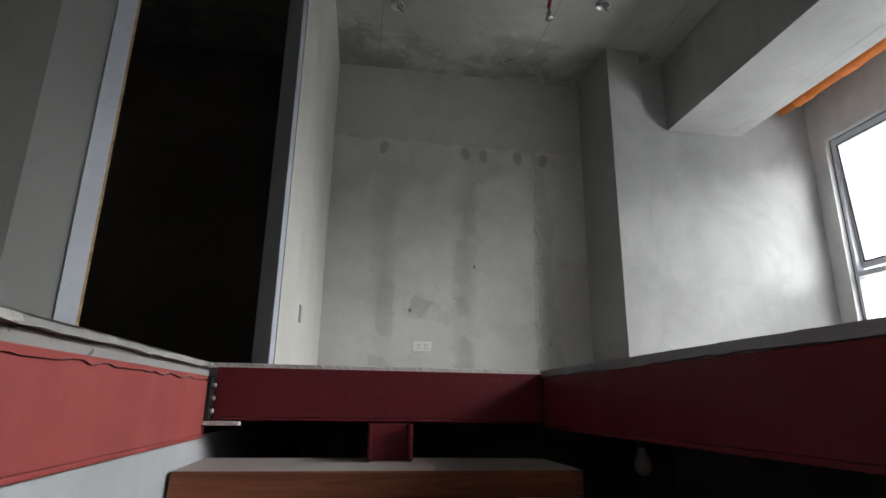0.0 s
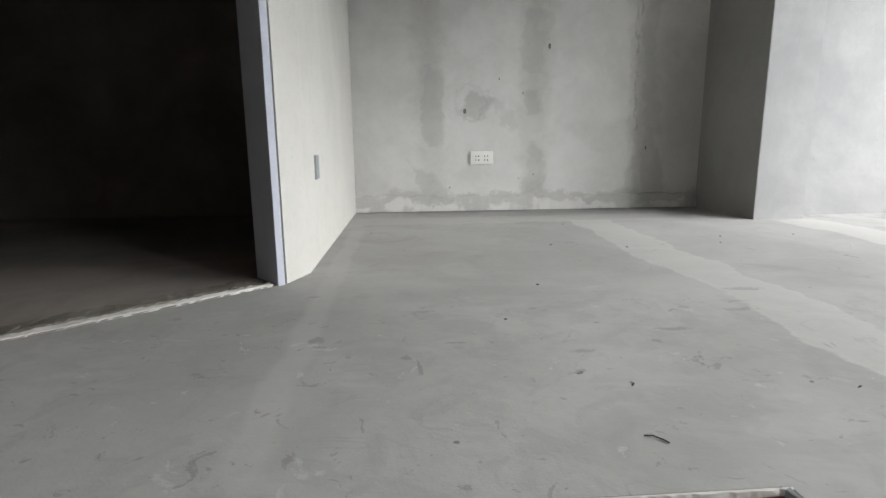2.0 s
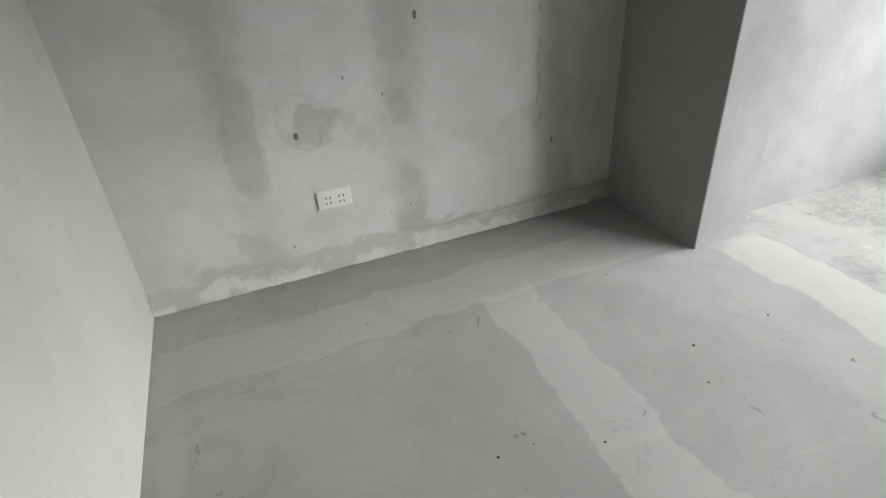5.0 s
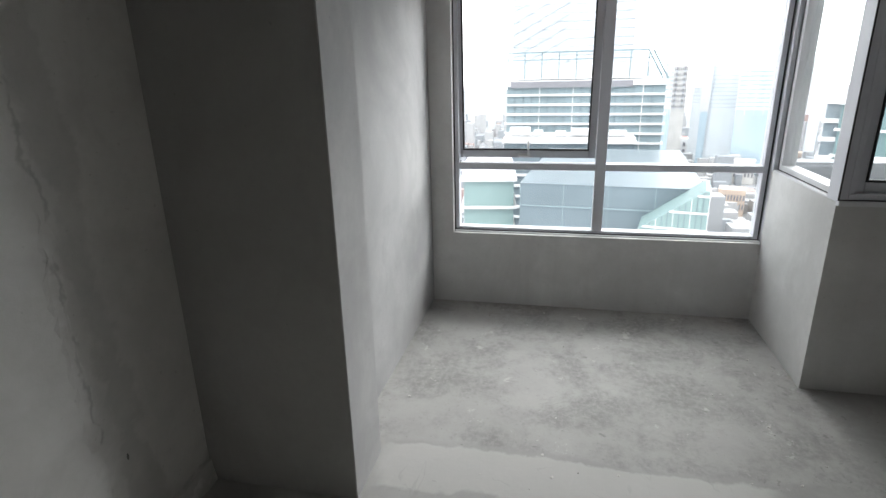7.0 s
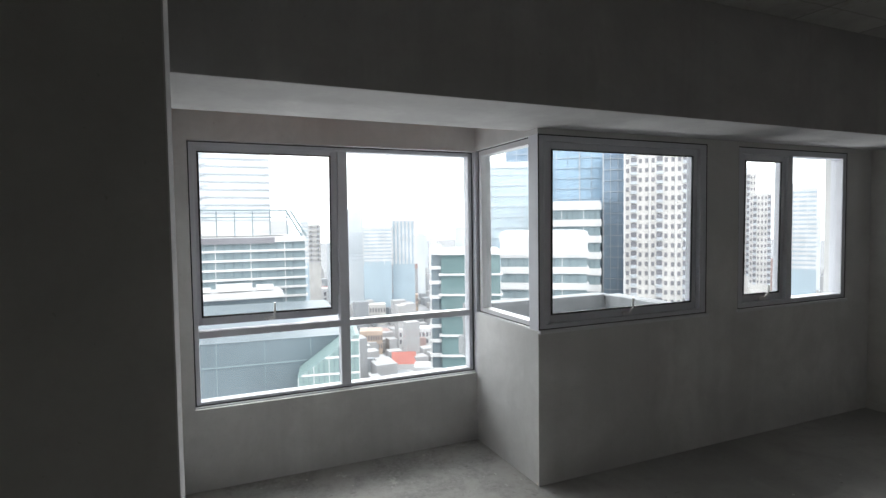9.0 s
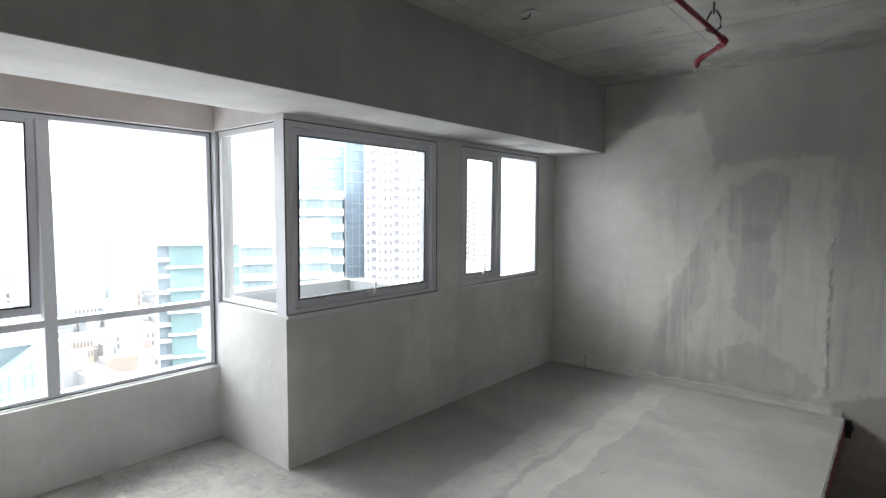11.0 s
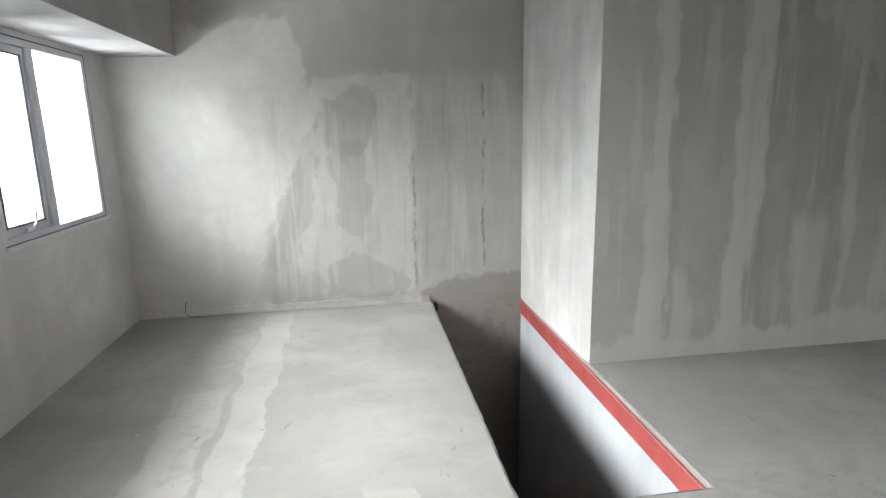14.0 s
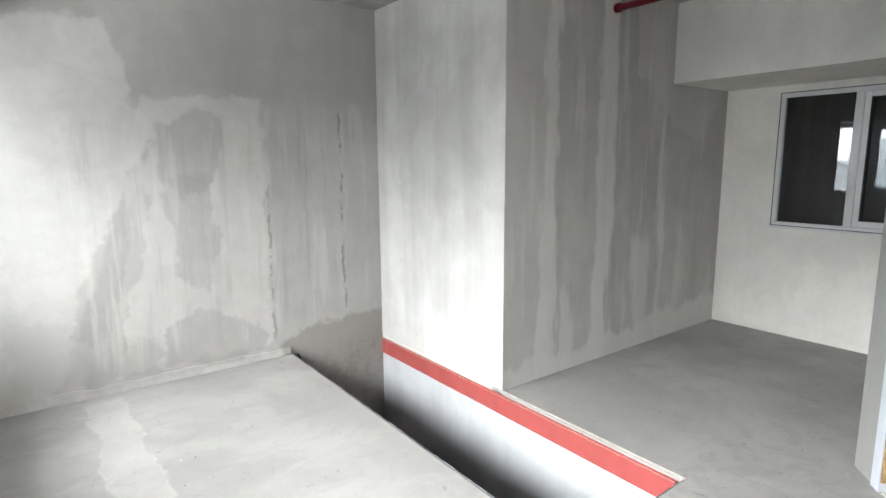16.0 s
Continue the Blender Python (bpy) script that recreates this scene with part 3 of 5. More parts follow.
M["f_win"] = facade("dark_apartment_window", (0.2, 0.2, 0.22), 0.3)
M["f_teal"] = facade("teal_glass", (0.209, 0.29, 0.29), 0.3)
M["f_mist"] = facade("haze_painted_pale_tower", (0.6, 0.63, 0.66), 0.9, 0.2, 0.05)
M["f_mistglass"] = facade("haze_paled_blue_glass", (0.36, 0.44, 0.5), 0.7, 0.3, 0.06)
M["f_peach"] = facade("peach_wall_far_below", (0.5, 0.403, 0.338), 0.9, 0.2)
M["f_roof"] = facade("red_tin_roof", (0.41, 0.166, 0.145), 0.7)
M["f_dim"] = facade("slate_roof_glass", (0.132, 0.166, 0.189), 0.3)
M["ground"] = facade("city_ground", (0.302, 0.31, 0.324), 0.95, 0.2, 0.3)


# ---- mesh helpers ----
def box(bm, x0, x1, y0, y1, z0, z1, bevel=0.0):
    vs = [bm.verts.new((x, y, z)) for z in (z0, z1) for y in (y0, y1) for x in (x0, x1)]
    fs = [bm.faces.new([vs[i] for i in f]) for f in ((0, 2, 3, 1), (4, 5, 7, 6), (0, 1, 5, 4), (2, 6, 7, 3), (0, 4, 6, 2), (1, 3, 7, 5))]
    if bevel:
        es = {e for f in fs for e in f.edges}
        bmesh.ops.bevel(bm, geom=list(es), offset=bevel, segments=2, affect="EDGES", profile=0.6)
    return bm


def boxes(*rows, bevel=0.0):
    bm = bmesh.new()
    for r in rows:
        box(bm, *r, bevel=bevel)
    return bm


def prism(pts, z0, z1):
    """An upright prism over a plan outline."""
    bm = bmesh.new()
    lo = [bm.verts.new((x, y, z0)) for x, y in pts]
    hi = [bm.verts.new((x, y, z1)) for x, y in pts]
    k = len(pts)
    bm.faces.new(lo[::-1])
    bm.faces.new(hi)
    for i in range(k):
        bm.faces.new((lo[i], lo[(i + 1) % k], hi[(i + 1) % k], hi[i]))
    bmesh.ops.recalc_face_normals(bm, faces=bm.faces)
    return bm


def tube(path, r, seg=14, bm=None):
    """A round tube along a path, mitred at its bends."""
    bm = bm or bmesh.new()
    pts = [Vector(p) for p in path]
    rings = []
    for i, p in enumerate(pts):
        d = ((pts[i] - pts[i - 1]).normalized() if i else Vector()) + ((pts[i + 1] - pts[i]).normalized() if i < len(pts) - 1 else Vector())
        q = d.normalized().to_track_quat("Z", "Y")
        half = 1.0
        if 0 < i < len(pts) - 1:
            half = 1 / max(0.5, math.cos((pts[i] - pts[i - 1]).angle(pts[i + 1] - pts[i]) / 2)) * 0.9
        rings.append([bm.verts.new(p + q @ Vector((math.cos(a) * r * half, math.sin(a) * r, 0))) for a in (2 * math.pi * k / seg for k in range(seg))])
    for a, b in zip(rings, rings[1:]):
        for k in range(seg):
            bm.faces.new((a[k], a[(k + 1) % seg], b[(k + 1) % seg], b[k]))
    bm.faces.new(rings[0][::-1])
    bm.faces.new(rings[-1])
    return bm


def lathe(profile, at, seg=20):
    """A turned shape: rows of radius and height about an upright axis."""
    bm = bmesh.new()
    rings = [[bm.verts.new((at[0] + r * math.cos(a), at[1] + r * math.sin(a), at[2] + z)) for a in (2 * math.pi * k / seg for k in range(seg))] for r, z in profile]
    for a, b in zip(rings, rings[1:]):
        for k in range(seg):
            bm.faces.new((a[k], a[(k + 1) % seg], b[(k + 1) % seg], b[k]))
    bm.faces.new(rings[0][::-1])
    bm.faces.new(rings[-1])
    return bm


def part(name, bm, material, parent=None, label=""):
    me = bpy.data.meshes.new(name)
    bmesh.ops.recalc_face_normals(bm, faces=bm.faces)
    bm.to_mesh(me)
    bm.free()
    me.materials.append(material)
    ob = new(name, me)
    ob.parent = parent
    if label:
        ob["label"] = label
    return ob


def smooth(ob):
    for p in ob.data.polygons:
        p.use_smooth = True
    return ob


def thing(name, at, label, category, group="", kind=""):
    ob = new(name)
    ob.location = at
    bpy.context.view_layer.update()
    return tagged(ob, label, category, group, kind)


def under(ob):
    """Keeps the places of parts that were built in the room's own coordinates."""
    inv = Matrix.Translation(-ob.location)
    for c in ob.children:
        c.matrix_parent_inverse = inv
    return ob


def structure(name, bm, mat, label, category):
    return tagged(part(name, bm, mat), label, category, kind="structure")


# ---- plan ----
CEIL, LOW = 2.62, -2.75
XW, XB, XA = 4.0, 4.76, 4.84      # window wall, bay sill wall, bay window
XE = -1.80                         # far west wall
YS, YN, YB = -0.2, 5.23, 4.77      # south, north, bay's north side
YJ = 2.87                          # where the window wall steps out
HX0, HX1, HY = 0.815, 1.628, 2.542   # stair opening
DL, DR = Vector((0.238, 3.11)), Vector((0.79, 3.576))
along = (DR - DL).normalized()
back = Vector((-along.y, along.x))

# ---- floor, ceiling, walls ----
deck = boxes((-1.95, HX0, 1.2, 5.4, -0.05, 0), (HX0, HX1, HY, 5.4, -0.05, 0), (HX1, 4.0, -0.35, 5.4, -0.05, 0), (4.0, 4.9, 2.8, 4.9, -0.05, 0))
structure("floor", deck, M["floor"], "bare grey cement screed floor with pale patched strips", "floor")
structure("floor_underside", boxes((-1.95, HX0, 1.2, 5.4, -0.128, -0.052), (HX0, HX1, HY + 0.1, 5.4, -0.128, -0.052), (HX1 + 0.06, 4.0, -0.35, 5.4, -0.128, -0.052), (4.0, 4.9, 2.8, 4.9, -0.128, -0.052)),
          M["plaster"], "grey plastered soffit of the loft slab", "ceiling")
structure("floor_lower", boxes((-2.0, 5.0, -0.4, 5.5, LOW - 0.1, LOW)), M["floor"], "bare cement floor of the lower storey", "floor")
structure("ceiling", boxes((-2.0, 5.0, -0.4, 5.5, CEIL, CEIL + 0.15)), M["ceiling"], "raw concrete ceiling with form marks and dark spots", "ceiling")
structure("wall_north", boxes((-2.0, 3.0, YN, YN + 0.2, LOW, CEIL), (0.88, 2.96, YN - 0.006, YN, 1.975, CEIL)), M["north"], "blotchy grey cement wall with filled seams", "wall")
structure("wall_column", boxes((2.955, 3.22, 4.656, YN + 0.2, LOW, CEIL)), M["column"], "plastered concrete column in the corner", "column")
# sheet in the bay colour keeps the lit front lighter than the shaded side
structure("wall_column_face", boxes((2.957, 3.22, 4.652, 4.656, 0.0, CEIL)), M["bay"], "thin sheet of pale bay cement showing the column's lit front", "column")
structure("wall_bay_north", boxes((3.22, 4.96, YB + 0.015, YN + 0.2, LOW, CEIL)), M["bay"], "pale cement wall beside the bay window", "wall")
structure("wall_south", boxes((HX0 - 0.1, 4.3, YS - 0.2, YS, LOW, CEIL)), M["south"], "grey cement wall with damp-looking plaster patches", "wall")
structure("wall_southwest", boxes((-2.0, HX0, YS - 0.2, 1.302, LOW, CEIL)), M["streak"], "dark grey cement wall with vertical streaks", "wall")
structure("wall_stair_side", boxes((HX0, HX0 + 0.004, YS, 1.302, 0.0, CEIL)), M["pale_streak"], "pale cement wall face above the stair opening", "wall")
structure("wall_stairwell", boxes((HX0 - 0.012, HX0 + 0.003, YS, 5.4, LOW, -0.158)), M["white"], "white plastered side wall of the stairwell", "wall")
structure("wall_west", boxes((XE - 0.15, XE, 1.302, 1.73, LOW, CEIL), (XE - 0.15, XE, 1.73, 2.79, LOW, 0.905), (XE - 0.15, XE, 1.73, 2.79, 1.978, CEIL), (XE - 0.15, XE, 2.79, YN + 0.2, LOW, CEIL)),
          M["west"], "pale smooth plaster wall with a window", "wall")
corner = DL - along * 0.22
structure("wall_corridor", prism([(XE, corner.y), (corner.x, corner.y), (corner.x + back.x * 0.12, corner.y + 0.12), (XE, corner.y + 0.12)], 0, CEIL), M["plaster"], "grey plastered corridor wall", "wall")
a, b = corner, DL - along * 0.03
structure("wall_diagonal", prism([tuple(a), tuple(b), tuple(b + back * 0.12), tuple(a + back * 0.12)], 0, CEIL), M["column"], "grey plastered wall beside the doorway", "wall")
a, b = DL - along * 0.03, DR + along * 0.03
structure("wall_over_door", prism([tuple(a), tuple(b), tuple(b + back * 0.12), tuple(a + back * 0.12)], 2.13, CEIL), M["plaster"], "grey plastered lintel over the doorway", "wall")
structure("wall_white", prism([tuple(DR + along * 0.03), (0.861, 3.726), (0.882, YN), (0.74, YN), tuple(DR + along * 0.03 + back * 0.12)], 0, CEIL), M["pale"], "pale off-white skim-coated wall", "wall")

# bathroom behind the doorway, the unlit room's shade put into its colour
structure("floor_bathroom", prism([tuple(DL), tuple(DR), (0.74, YN), (XE, YN), (XE, corner.y + 0.13), tuple(DL + back * 0.12)], 0.0005, 0.003), M["bath"], "unfinished bathroom floor, darkened to imitate the unlit room", "floor")
structure("wall_bathroom", boxes((XE + 0.002, XE + 0.02, 3.15, YN, 0, CEIL), (XE + 0.02, 0.74, YN - 0.02, YN - 0.002, 0, CEIL)), M["bath"], "unfinished bathroom wall, darkened to imitate the unlit room", "wall")

# window wall
structure("wall_east", boxes(
    (XW, XW + 0.16, YS - 0.2, YJ, LOW, 0.885), (XW, XW + 0.16, YS - 0.2, YJ - 0.001, 1.99, CEIL),
    (XW, XW + 0.16, YS - 0.2, 0.10, 0.885, 1.99), (XW, XW + 0.16, 1.275, 1.57, 0.885, 1.99)), M["east"], "grey cement window wall with openings", "wall")
structure("wall_bay_return", boxes((XW + 0.16, XB, YJ - 0.16, YJ, LOW, 0.885), (XW + 0.16, XB, YJ - 0.16, YJ, 1.99, CEIL)), M["east"], "pale plastered return wall of the bay", "wall")
structure("wall_bay", boxes((XB, XB + 0.12, YJ - 0.16, YB + 0.014, LOW, 0.468), (XB, XB + 0.2, YJ - 0.16, YB + 0.014, 1.984, CEIL), (XB, XB + 0.2, 4.646, YB + 0.014, 0.468, 1.984)), M["east"], "grey cement sill wall of the window bay", "wall")
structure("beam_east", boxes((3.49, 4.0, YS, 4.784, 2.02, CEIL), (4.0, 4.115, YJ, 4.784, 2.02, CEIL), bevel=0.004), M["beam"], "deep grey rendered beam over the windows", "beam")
structure("beam_west", boxes((XE, -0.95, 1.302, corner.y, 2.033, CEIL), bevel=0.004), M["west"], "pale rendered beam over the far window", "beam")




def skirting(name, a, b, out, top, seed, mat, label):
    """A rough mortar fillet along the foot of a wall, with an uneven upper edge."""
    r = random.Random(seed)
    a, b, out = Vector(a), Vector(b), Vector(out)
    k = int((b - a).length / 0.035)
    bm = bmesh.new()
    rows, lift = [], 0.0
    for i in range(k + 1):
        p = a.lerp(b, i / k)
        lift = lift * 0.8 + r.uniform(-0.008, 0.008)
        d, z = r.uniform(0.014, 0.019), top + lift
        rows.append([bm.verts.new((*(p + out * u), v)) for u, v in ((0.0, z), (d * 0.7, z - 0.004), (d, z * 0.5), (d * 1.5, 0.004), (0.0, 0.001))])
    for f, g in zip(rows, rows[1:]):
        for j in range(4):
            bm.faces.new((f[j], g[j], g[j + 1], f[j + 1]))
    return structure(name, bm, mat, label, "baseboard")


skirting("baseboard_north", (0.885, YN), (2.953, YN), (0, -1), 0.095, 5, M["north"], "rough mortar fillet at the foot of the cement wall")
skirting("baseboard_south", (1.64, YS), (3.998, YS), (0, 1), 0.06, 6, M["south"], "rough mortar fillet at the foot of the patched wall")


def seam(name, x, y, out, z0, z1, width, seed, mat, label):
    """A crusty upright mortar seam standing a few millimetres proud of a wall."""
    r = random.Random(seed)
    bm = bmesh.new()
    rows, drift, k = [], 0.0, int((z1 - z0) / 0.03)
    for i in range(k + 1):
        z = z0 + (z1 - z0) * i / k
        drift = drift * 0.85 + r.uniform(-0.006, 0.006)
        w, d = width * r.uniform(0.3, 1.3), r.uniform(0.0, 0.005)
        rows.append([bm.verts.new((x + drift + w * u, y + out * d * v, z)) for u, v in ((-0.5, 0.0), (-0.25, 0.9), (0.1, 1.0), (0.35, 0.5), (0.5, 0.0))])
    for f, g in zip(rows, rows[1:]):
        for j in range(4):
            bm.faces.new((f[j], g[j], g[j + 1], f[j + 1]))
    ob = structure(name, bm, mat, label, "wall seam")
    return ob


seam("trim_seam_1", 2.53, YN, -1, 0.12, 1.86, 0.05, 1, M["north"], "crusty filled seam running up the cement wall")
seam("trim_seam_2", 1.745, YS, 1, 0.15, 1.3, 0.04, 4, M["south"], "crusty filled seam running up the patched wall")
seam("trim_seam_3", 1.158, YS, 1, 0.35, 1.85, 0.03, 5, M["south"], "crusty filled seam running up the patched wall")

# ---- windows ----
def window(name, origin, turn, w, h, mullions, transoms, panes, sashes, mat, label, member=0.045, depth=0.07, pane_mat="glass"):
    """A framed window in its own plane: u along, v up, depth behind."""
    base = tagged(new(name), label, "window", kind="structure")
    base.matrix_basis = Matrix.Translation(origin) @ Matrix.Rotation(radians(turn), 4, "Z")
    bars = [(0, member, 0, h), (w - member, w, 0, h), (member, w - member, 0, member), (member, w - member, h - member, h)]
    for u0, u1 in mullions:
        bars.append((u0, u1, member, h - member))
    for u0, u1, v0, v1 in transoms:
        bars.append((u0, u1, v0, v1))
    for u0, u1, v0, v1 in bars:
        part("frame", boxes((u0, u1, -depth / 2, depth / 2, v0, v1), bevel=0.004), mat, base)
    lip = boxes((-0.004, w + 0.004, -depth / 2 - 0.022, -depth / 2 + 0.006, -0.012, 0.008), bevel=0.004)
    part("sill", lip, M["frame_white"], base)
    f = -depth / 2 - 0.0015
    for u0, u1, v0, v1 in ((0.0, 0.006, 0.008, h), (w - 0.006, w, 0.008, h), (0.006, w - 0.006, h - 0.006, h), (0.006, w - 0.006, 0.008, 0.013)):
        part("seal", boxes((u0, u1, f, f + 0.004, v0, v1)), M["gasket"], base, "black sealant line")
    for u0, u1, v0, v1 in panes:
        p = part("pane", boxes((u0, u1, -0.003, 0.003, v0, v1)), M[pane_mat], base)
        p.visible_shadow = False
    for u0, u1, v0, v1, swing in sashes:
        s = part("sash", boxes((u0, u0 + 0.04, -0.03, 0.02, v0, v1), (u1 - 0.04, u1, -0.03, 0.02, v0, v1), (u0 + 0.04, u1 - 0.04, -0.03, 0.02, v0, v0 + 0.045),
                               (u0 + 0.04, u1 - 0.04, -0.03, 0.02, v1 - 0.04, v1), bevel=0.004), mat, base)
        s.matrix_basis = Matrix.Translation((0, 0, v1)) @ Matrix.Rotation(radians(swing), 4, "X") @ Matrix.Translation((0, 0, -v1))
        g = part("gasket", boxes((u0 + 0.04, u0 + 0.05, -0.033, -0.024, v0 + 0.045, v1 - 0.04), (u1 - 0.047, u1 - 0.04, -0.033, -0.024, v0 + 0.045, v1 - 0.04),
                                 (u0 + 0.047, u1 - 0.047, -0.033, -0.024, v0 + 0.045, v0 + 0.055), (u0 + 0.047, u1 - 0.047, -0.033, -0.024, v1 - 0.047, v1 - 0.04)), M["gasket"], s)
        p = part("pane", boxes((u0 + 0.04, u1 - 0.04, -0.006, 0.0, v0 + 0.045, v1 - 0.04)), M[pane_mat], s)
        p.visible_shadow = False
        mid = (u0 + u1) / 2
        hd = bmesh.new()
        box(hd, mid - 0.035, mid + 0.035, -0.05, -0.031, v0 + 0.008, v0 + 0.028, bevel=0.005)
        tube([(mid + 0.02, -0.045, v0 + 0.02), (mid + 0.025, -0.065, v0 + 0.05), (mid + 0.025, -0.07, v0 + 0.115)], 0.007, 8, hd)
        part("handle", hd, M["chrome"], s, "brushed metal cam handle")
    return base


# turned so that u runs towards lower y and the room lies on the negative depth side
window("window_1", (XA, 4.645, 0.468), -90, 1.774, 1.515, [(0.844, 0.904)], [(0.03, 0.844, 0.395, 0.435), (0.904, 1.744, 0.395, 0.435)],
       [(0.03, 0.844, 0.03, 0.395), (0.904, 1.744, 0.03, 0.395), (0.904, 1.744, 0.435, 1.485)], [(0.008, 0.842, 0.462, 1.5, 2.6)], M["frame"],
       "large four-light bay window with grey aluminium frame, one sash ajar", 0.03)
window("window_2", (XB - 0.005, YJ - 0.06, 0.885), 180, 0.70, 1.105, [], [], [(0.04, 0.66, 0.04, 1.065)], [], M["frame_white"], "narrow fixed side window of the bay", 0.04)
window("window_3", (XW + 0.05, YJ - 0.003, 0.885), -90, 1.297, 1.105, [(0.037, 0.06), (1.237, 1.26)], [], [], [(0.062, 1.235, 0.037, 1.068, 0.6)], M["frame"], "square awning window with grey aluminium frame", 0.037, 0.1)
window("window_4", (XW + 0.05, 1.275, 0.885), -90, 1.175, 1.105, [(0.50, 0.56)], [], [(0.56, 1.13, 0.045, 1.06)], [(0.047, 0.498, 0.047, 1.058, 0.6)], M["frame"], "two-light window with grey aluminium frame", 0.045, 0.09)
window("window_5", (XE - 0.03, 1.73, 0.905), 90, 1.06, 1.073, [(0.51, 0.565)], [], [(0.04, 0.51, 0.04, 1.033)], [(0.567, 1.018, 0.042, 1.031, 0.0)], M["frame_white"],
       "white framed window with dark glass", 0.04, 0.06, "dark_glass")
structure("window_post", boxes((XB, XB + 0.115, YJ - 0.1, YJ - 0.002, 0.468, 1.983), bevel=0.003), M["frame"], "grey aluminium corner post of the bay window", "post")
structure("light_shaft", boxes((-3.2, XE - 0.15, 1.2, 1.3, 0.3, 2.6), (-3.2, XE - 0.15, 3.2, 3.3, 0.3, 2.6), (-3.3, -3.2, 1.2, 3.3, 0.3, 2.6), (-3.3, XE - 0.15, 1.2, 3.3, 2.6, 2.7), (-3.3, XE - 0.15, 1.2, 3.3, 0.2, 0.3)),
          M["outside"], "dark shaft behind the far window", "wall")
structure("ledge", boxes((XW + 0.16, 5.4, 1.2, YJ - 0.16, 0.45, 0.6), (5.25, 5.4, 1.3, YJ - 0.2, 0.6, 0.86), (XW + 0.16, 5.25, 1.2, 1.35, 0.6, 0.86), bevel=0.01), M["outside"], "grey weathered concrete ledge outside the window", "ledge")

# ---- doorway ----
door = tagged(new("door_1"), "open doorway with blue-grey jambs and a broken mortar threshold", "doorway", kind="structure")


def jamb(p, wide, side):
    o = p + back * -0.008
    q = o + along * wide * side
    return prism([tuple(o), tuple(q), tuple(q + back * 0.135), tuple(o + back * 0.135)], 0.0, 2.13)


part("jamb", jamb(DL - along * 0.058, 0.064, 1), M["jamb"], door)
part("jamb", jamb(DR + along * 0.02, 0.022, -1), M["jamb"], door)
o, q = DL - along * 0.03, DR + along * 0.03
part("head", prism([tuple(o - back * 0.008), tuple(q - back * 0.008), tuple(q + back * 0.127), tuple(o + back * 0.127)], 2.085, 2.13), M["jamb"], door)
o = DL + along * 0.0065
part("lining", prism([tuple(o - back * 0.004), tuple(o + along * 0.009 - back * 0.004), tuple(o + along * 0.009 + back * 0.1), tuple(o + back * 0.1)], 0.05, 2.08), M["rawwood"], door, "raw timber lining strip")


def ridge(a, b, side, width, height, n, seed):
    """A broken mortar ridge from a to b, with an uneven top and ragged sides."""
    r = random.Random(seed)
    bm = bmesh.new()
    rows = []
    for i in range(n + 1):
        p = a.lerp(b, i / n)
        row = []
        for k, u in enumerate((0.0, 0.08, 0.35, 0.65, 0.92, 1.0)):
            q = p + side * (width * (u + r.uniform(-0.1, 0.1))) + (b - a) * (r.uniform(-0.35, 0.35) / n)
            row.append(bm.verts.new((q.x, q.y, 0.0 if k in (0, 5) else height * r.uniform(0.55, 1.0))))
        rows.append(row)
    for f, g in zip(rows, rows[1:]):
        for k in range(5):
            bm.faces.new((f[k], g[k], g[k + 1], f[k + 1]))
    return bm


part("threshold", ridge(DL + along * 0.016, DR - along * 0.016, back, 0.03, 0.009, 60, 3), M["edge"], door, "pale mortar threshold lip")
part("threshold", ridge(DL + along * 0.016 + back * 0.035, DR - along * 0.016 + back * 0.035, back, 0.07, 0.012, 46, 8), M["rubble"], door, "broken grey mortar threshold")

# ---- stair opening: steel trimmers and the timber stair ----
def channel(name, x0, x1, y0, y1, z0, z1, open_side, label, coat="red"):
    """A painted channel: web with two flanges and plates over its joints."""
    ob = thing(name, ((x0 + x1) / 2, (y0 + y1) / 2, z0), label, "steel beam")
    t = 0.008
    if open_side in "xX":
        wx = (x1 - t, x1) if open_side == "x" else (x0, x0 + t)
        part("web", boxes((*wx, y0, y1, z0, z1), bevel=0.002), M[coat], ob)
        part("flange", boxes((x0, x1, y0, y1, z0 - t, z0 - 0.0005), bevel=0.002), M[coat], ob)
    else:
        wy = (y0, y0 + t)
        part("web", boxes((x0, x1, *wy, z0, z1), bevel=0.002), M[coat], ob)
        part("flange", boxes((x0, x1, y0, y1, z0 - t, z0 - 0.0005), bevel=0.002), M[coat], ob)
    return under(ob)


# the window-facing channel gets the lit red, the other two the shaded red
channel("steel_trimmer", HX0 - 0.06, HX0 + 0.010, YS, HY - 0.02, -0.155, -0.03, "x", "red-oxide steel channel along the stairwell wall, coloured lighter as lit", "red_lit")
channel("steel_trimmer", HX0 + 0.02, HX1 - 0.012, HY - 0.012, HY + 0.08, -0.118, -0.008, "y", "red painted steel channel across the stair head, coloured darker as shaded")
channel("steel_trimmer", HX1 - 0.010, HX1 + 0.06, YS, HY - 0.02, -0.128, -0.016, "X", "red painted steel channel under the slab edge, coloured darker as shaded")


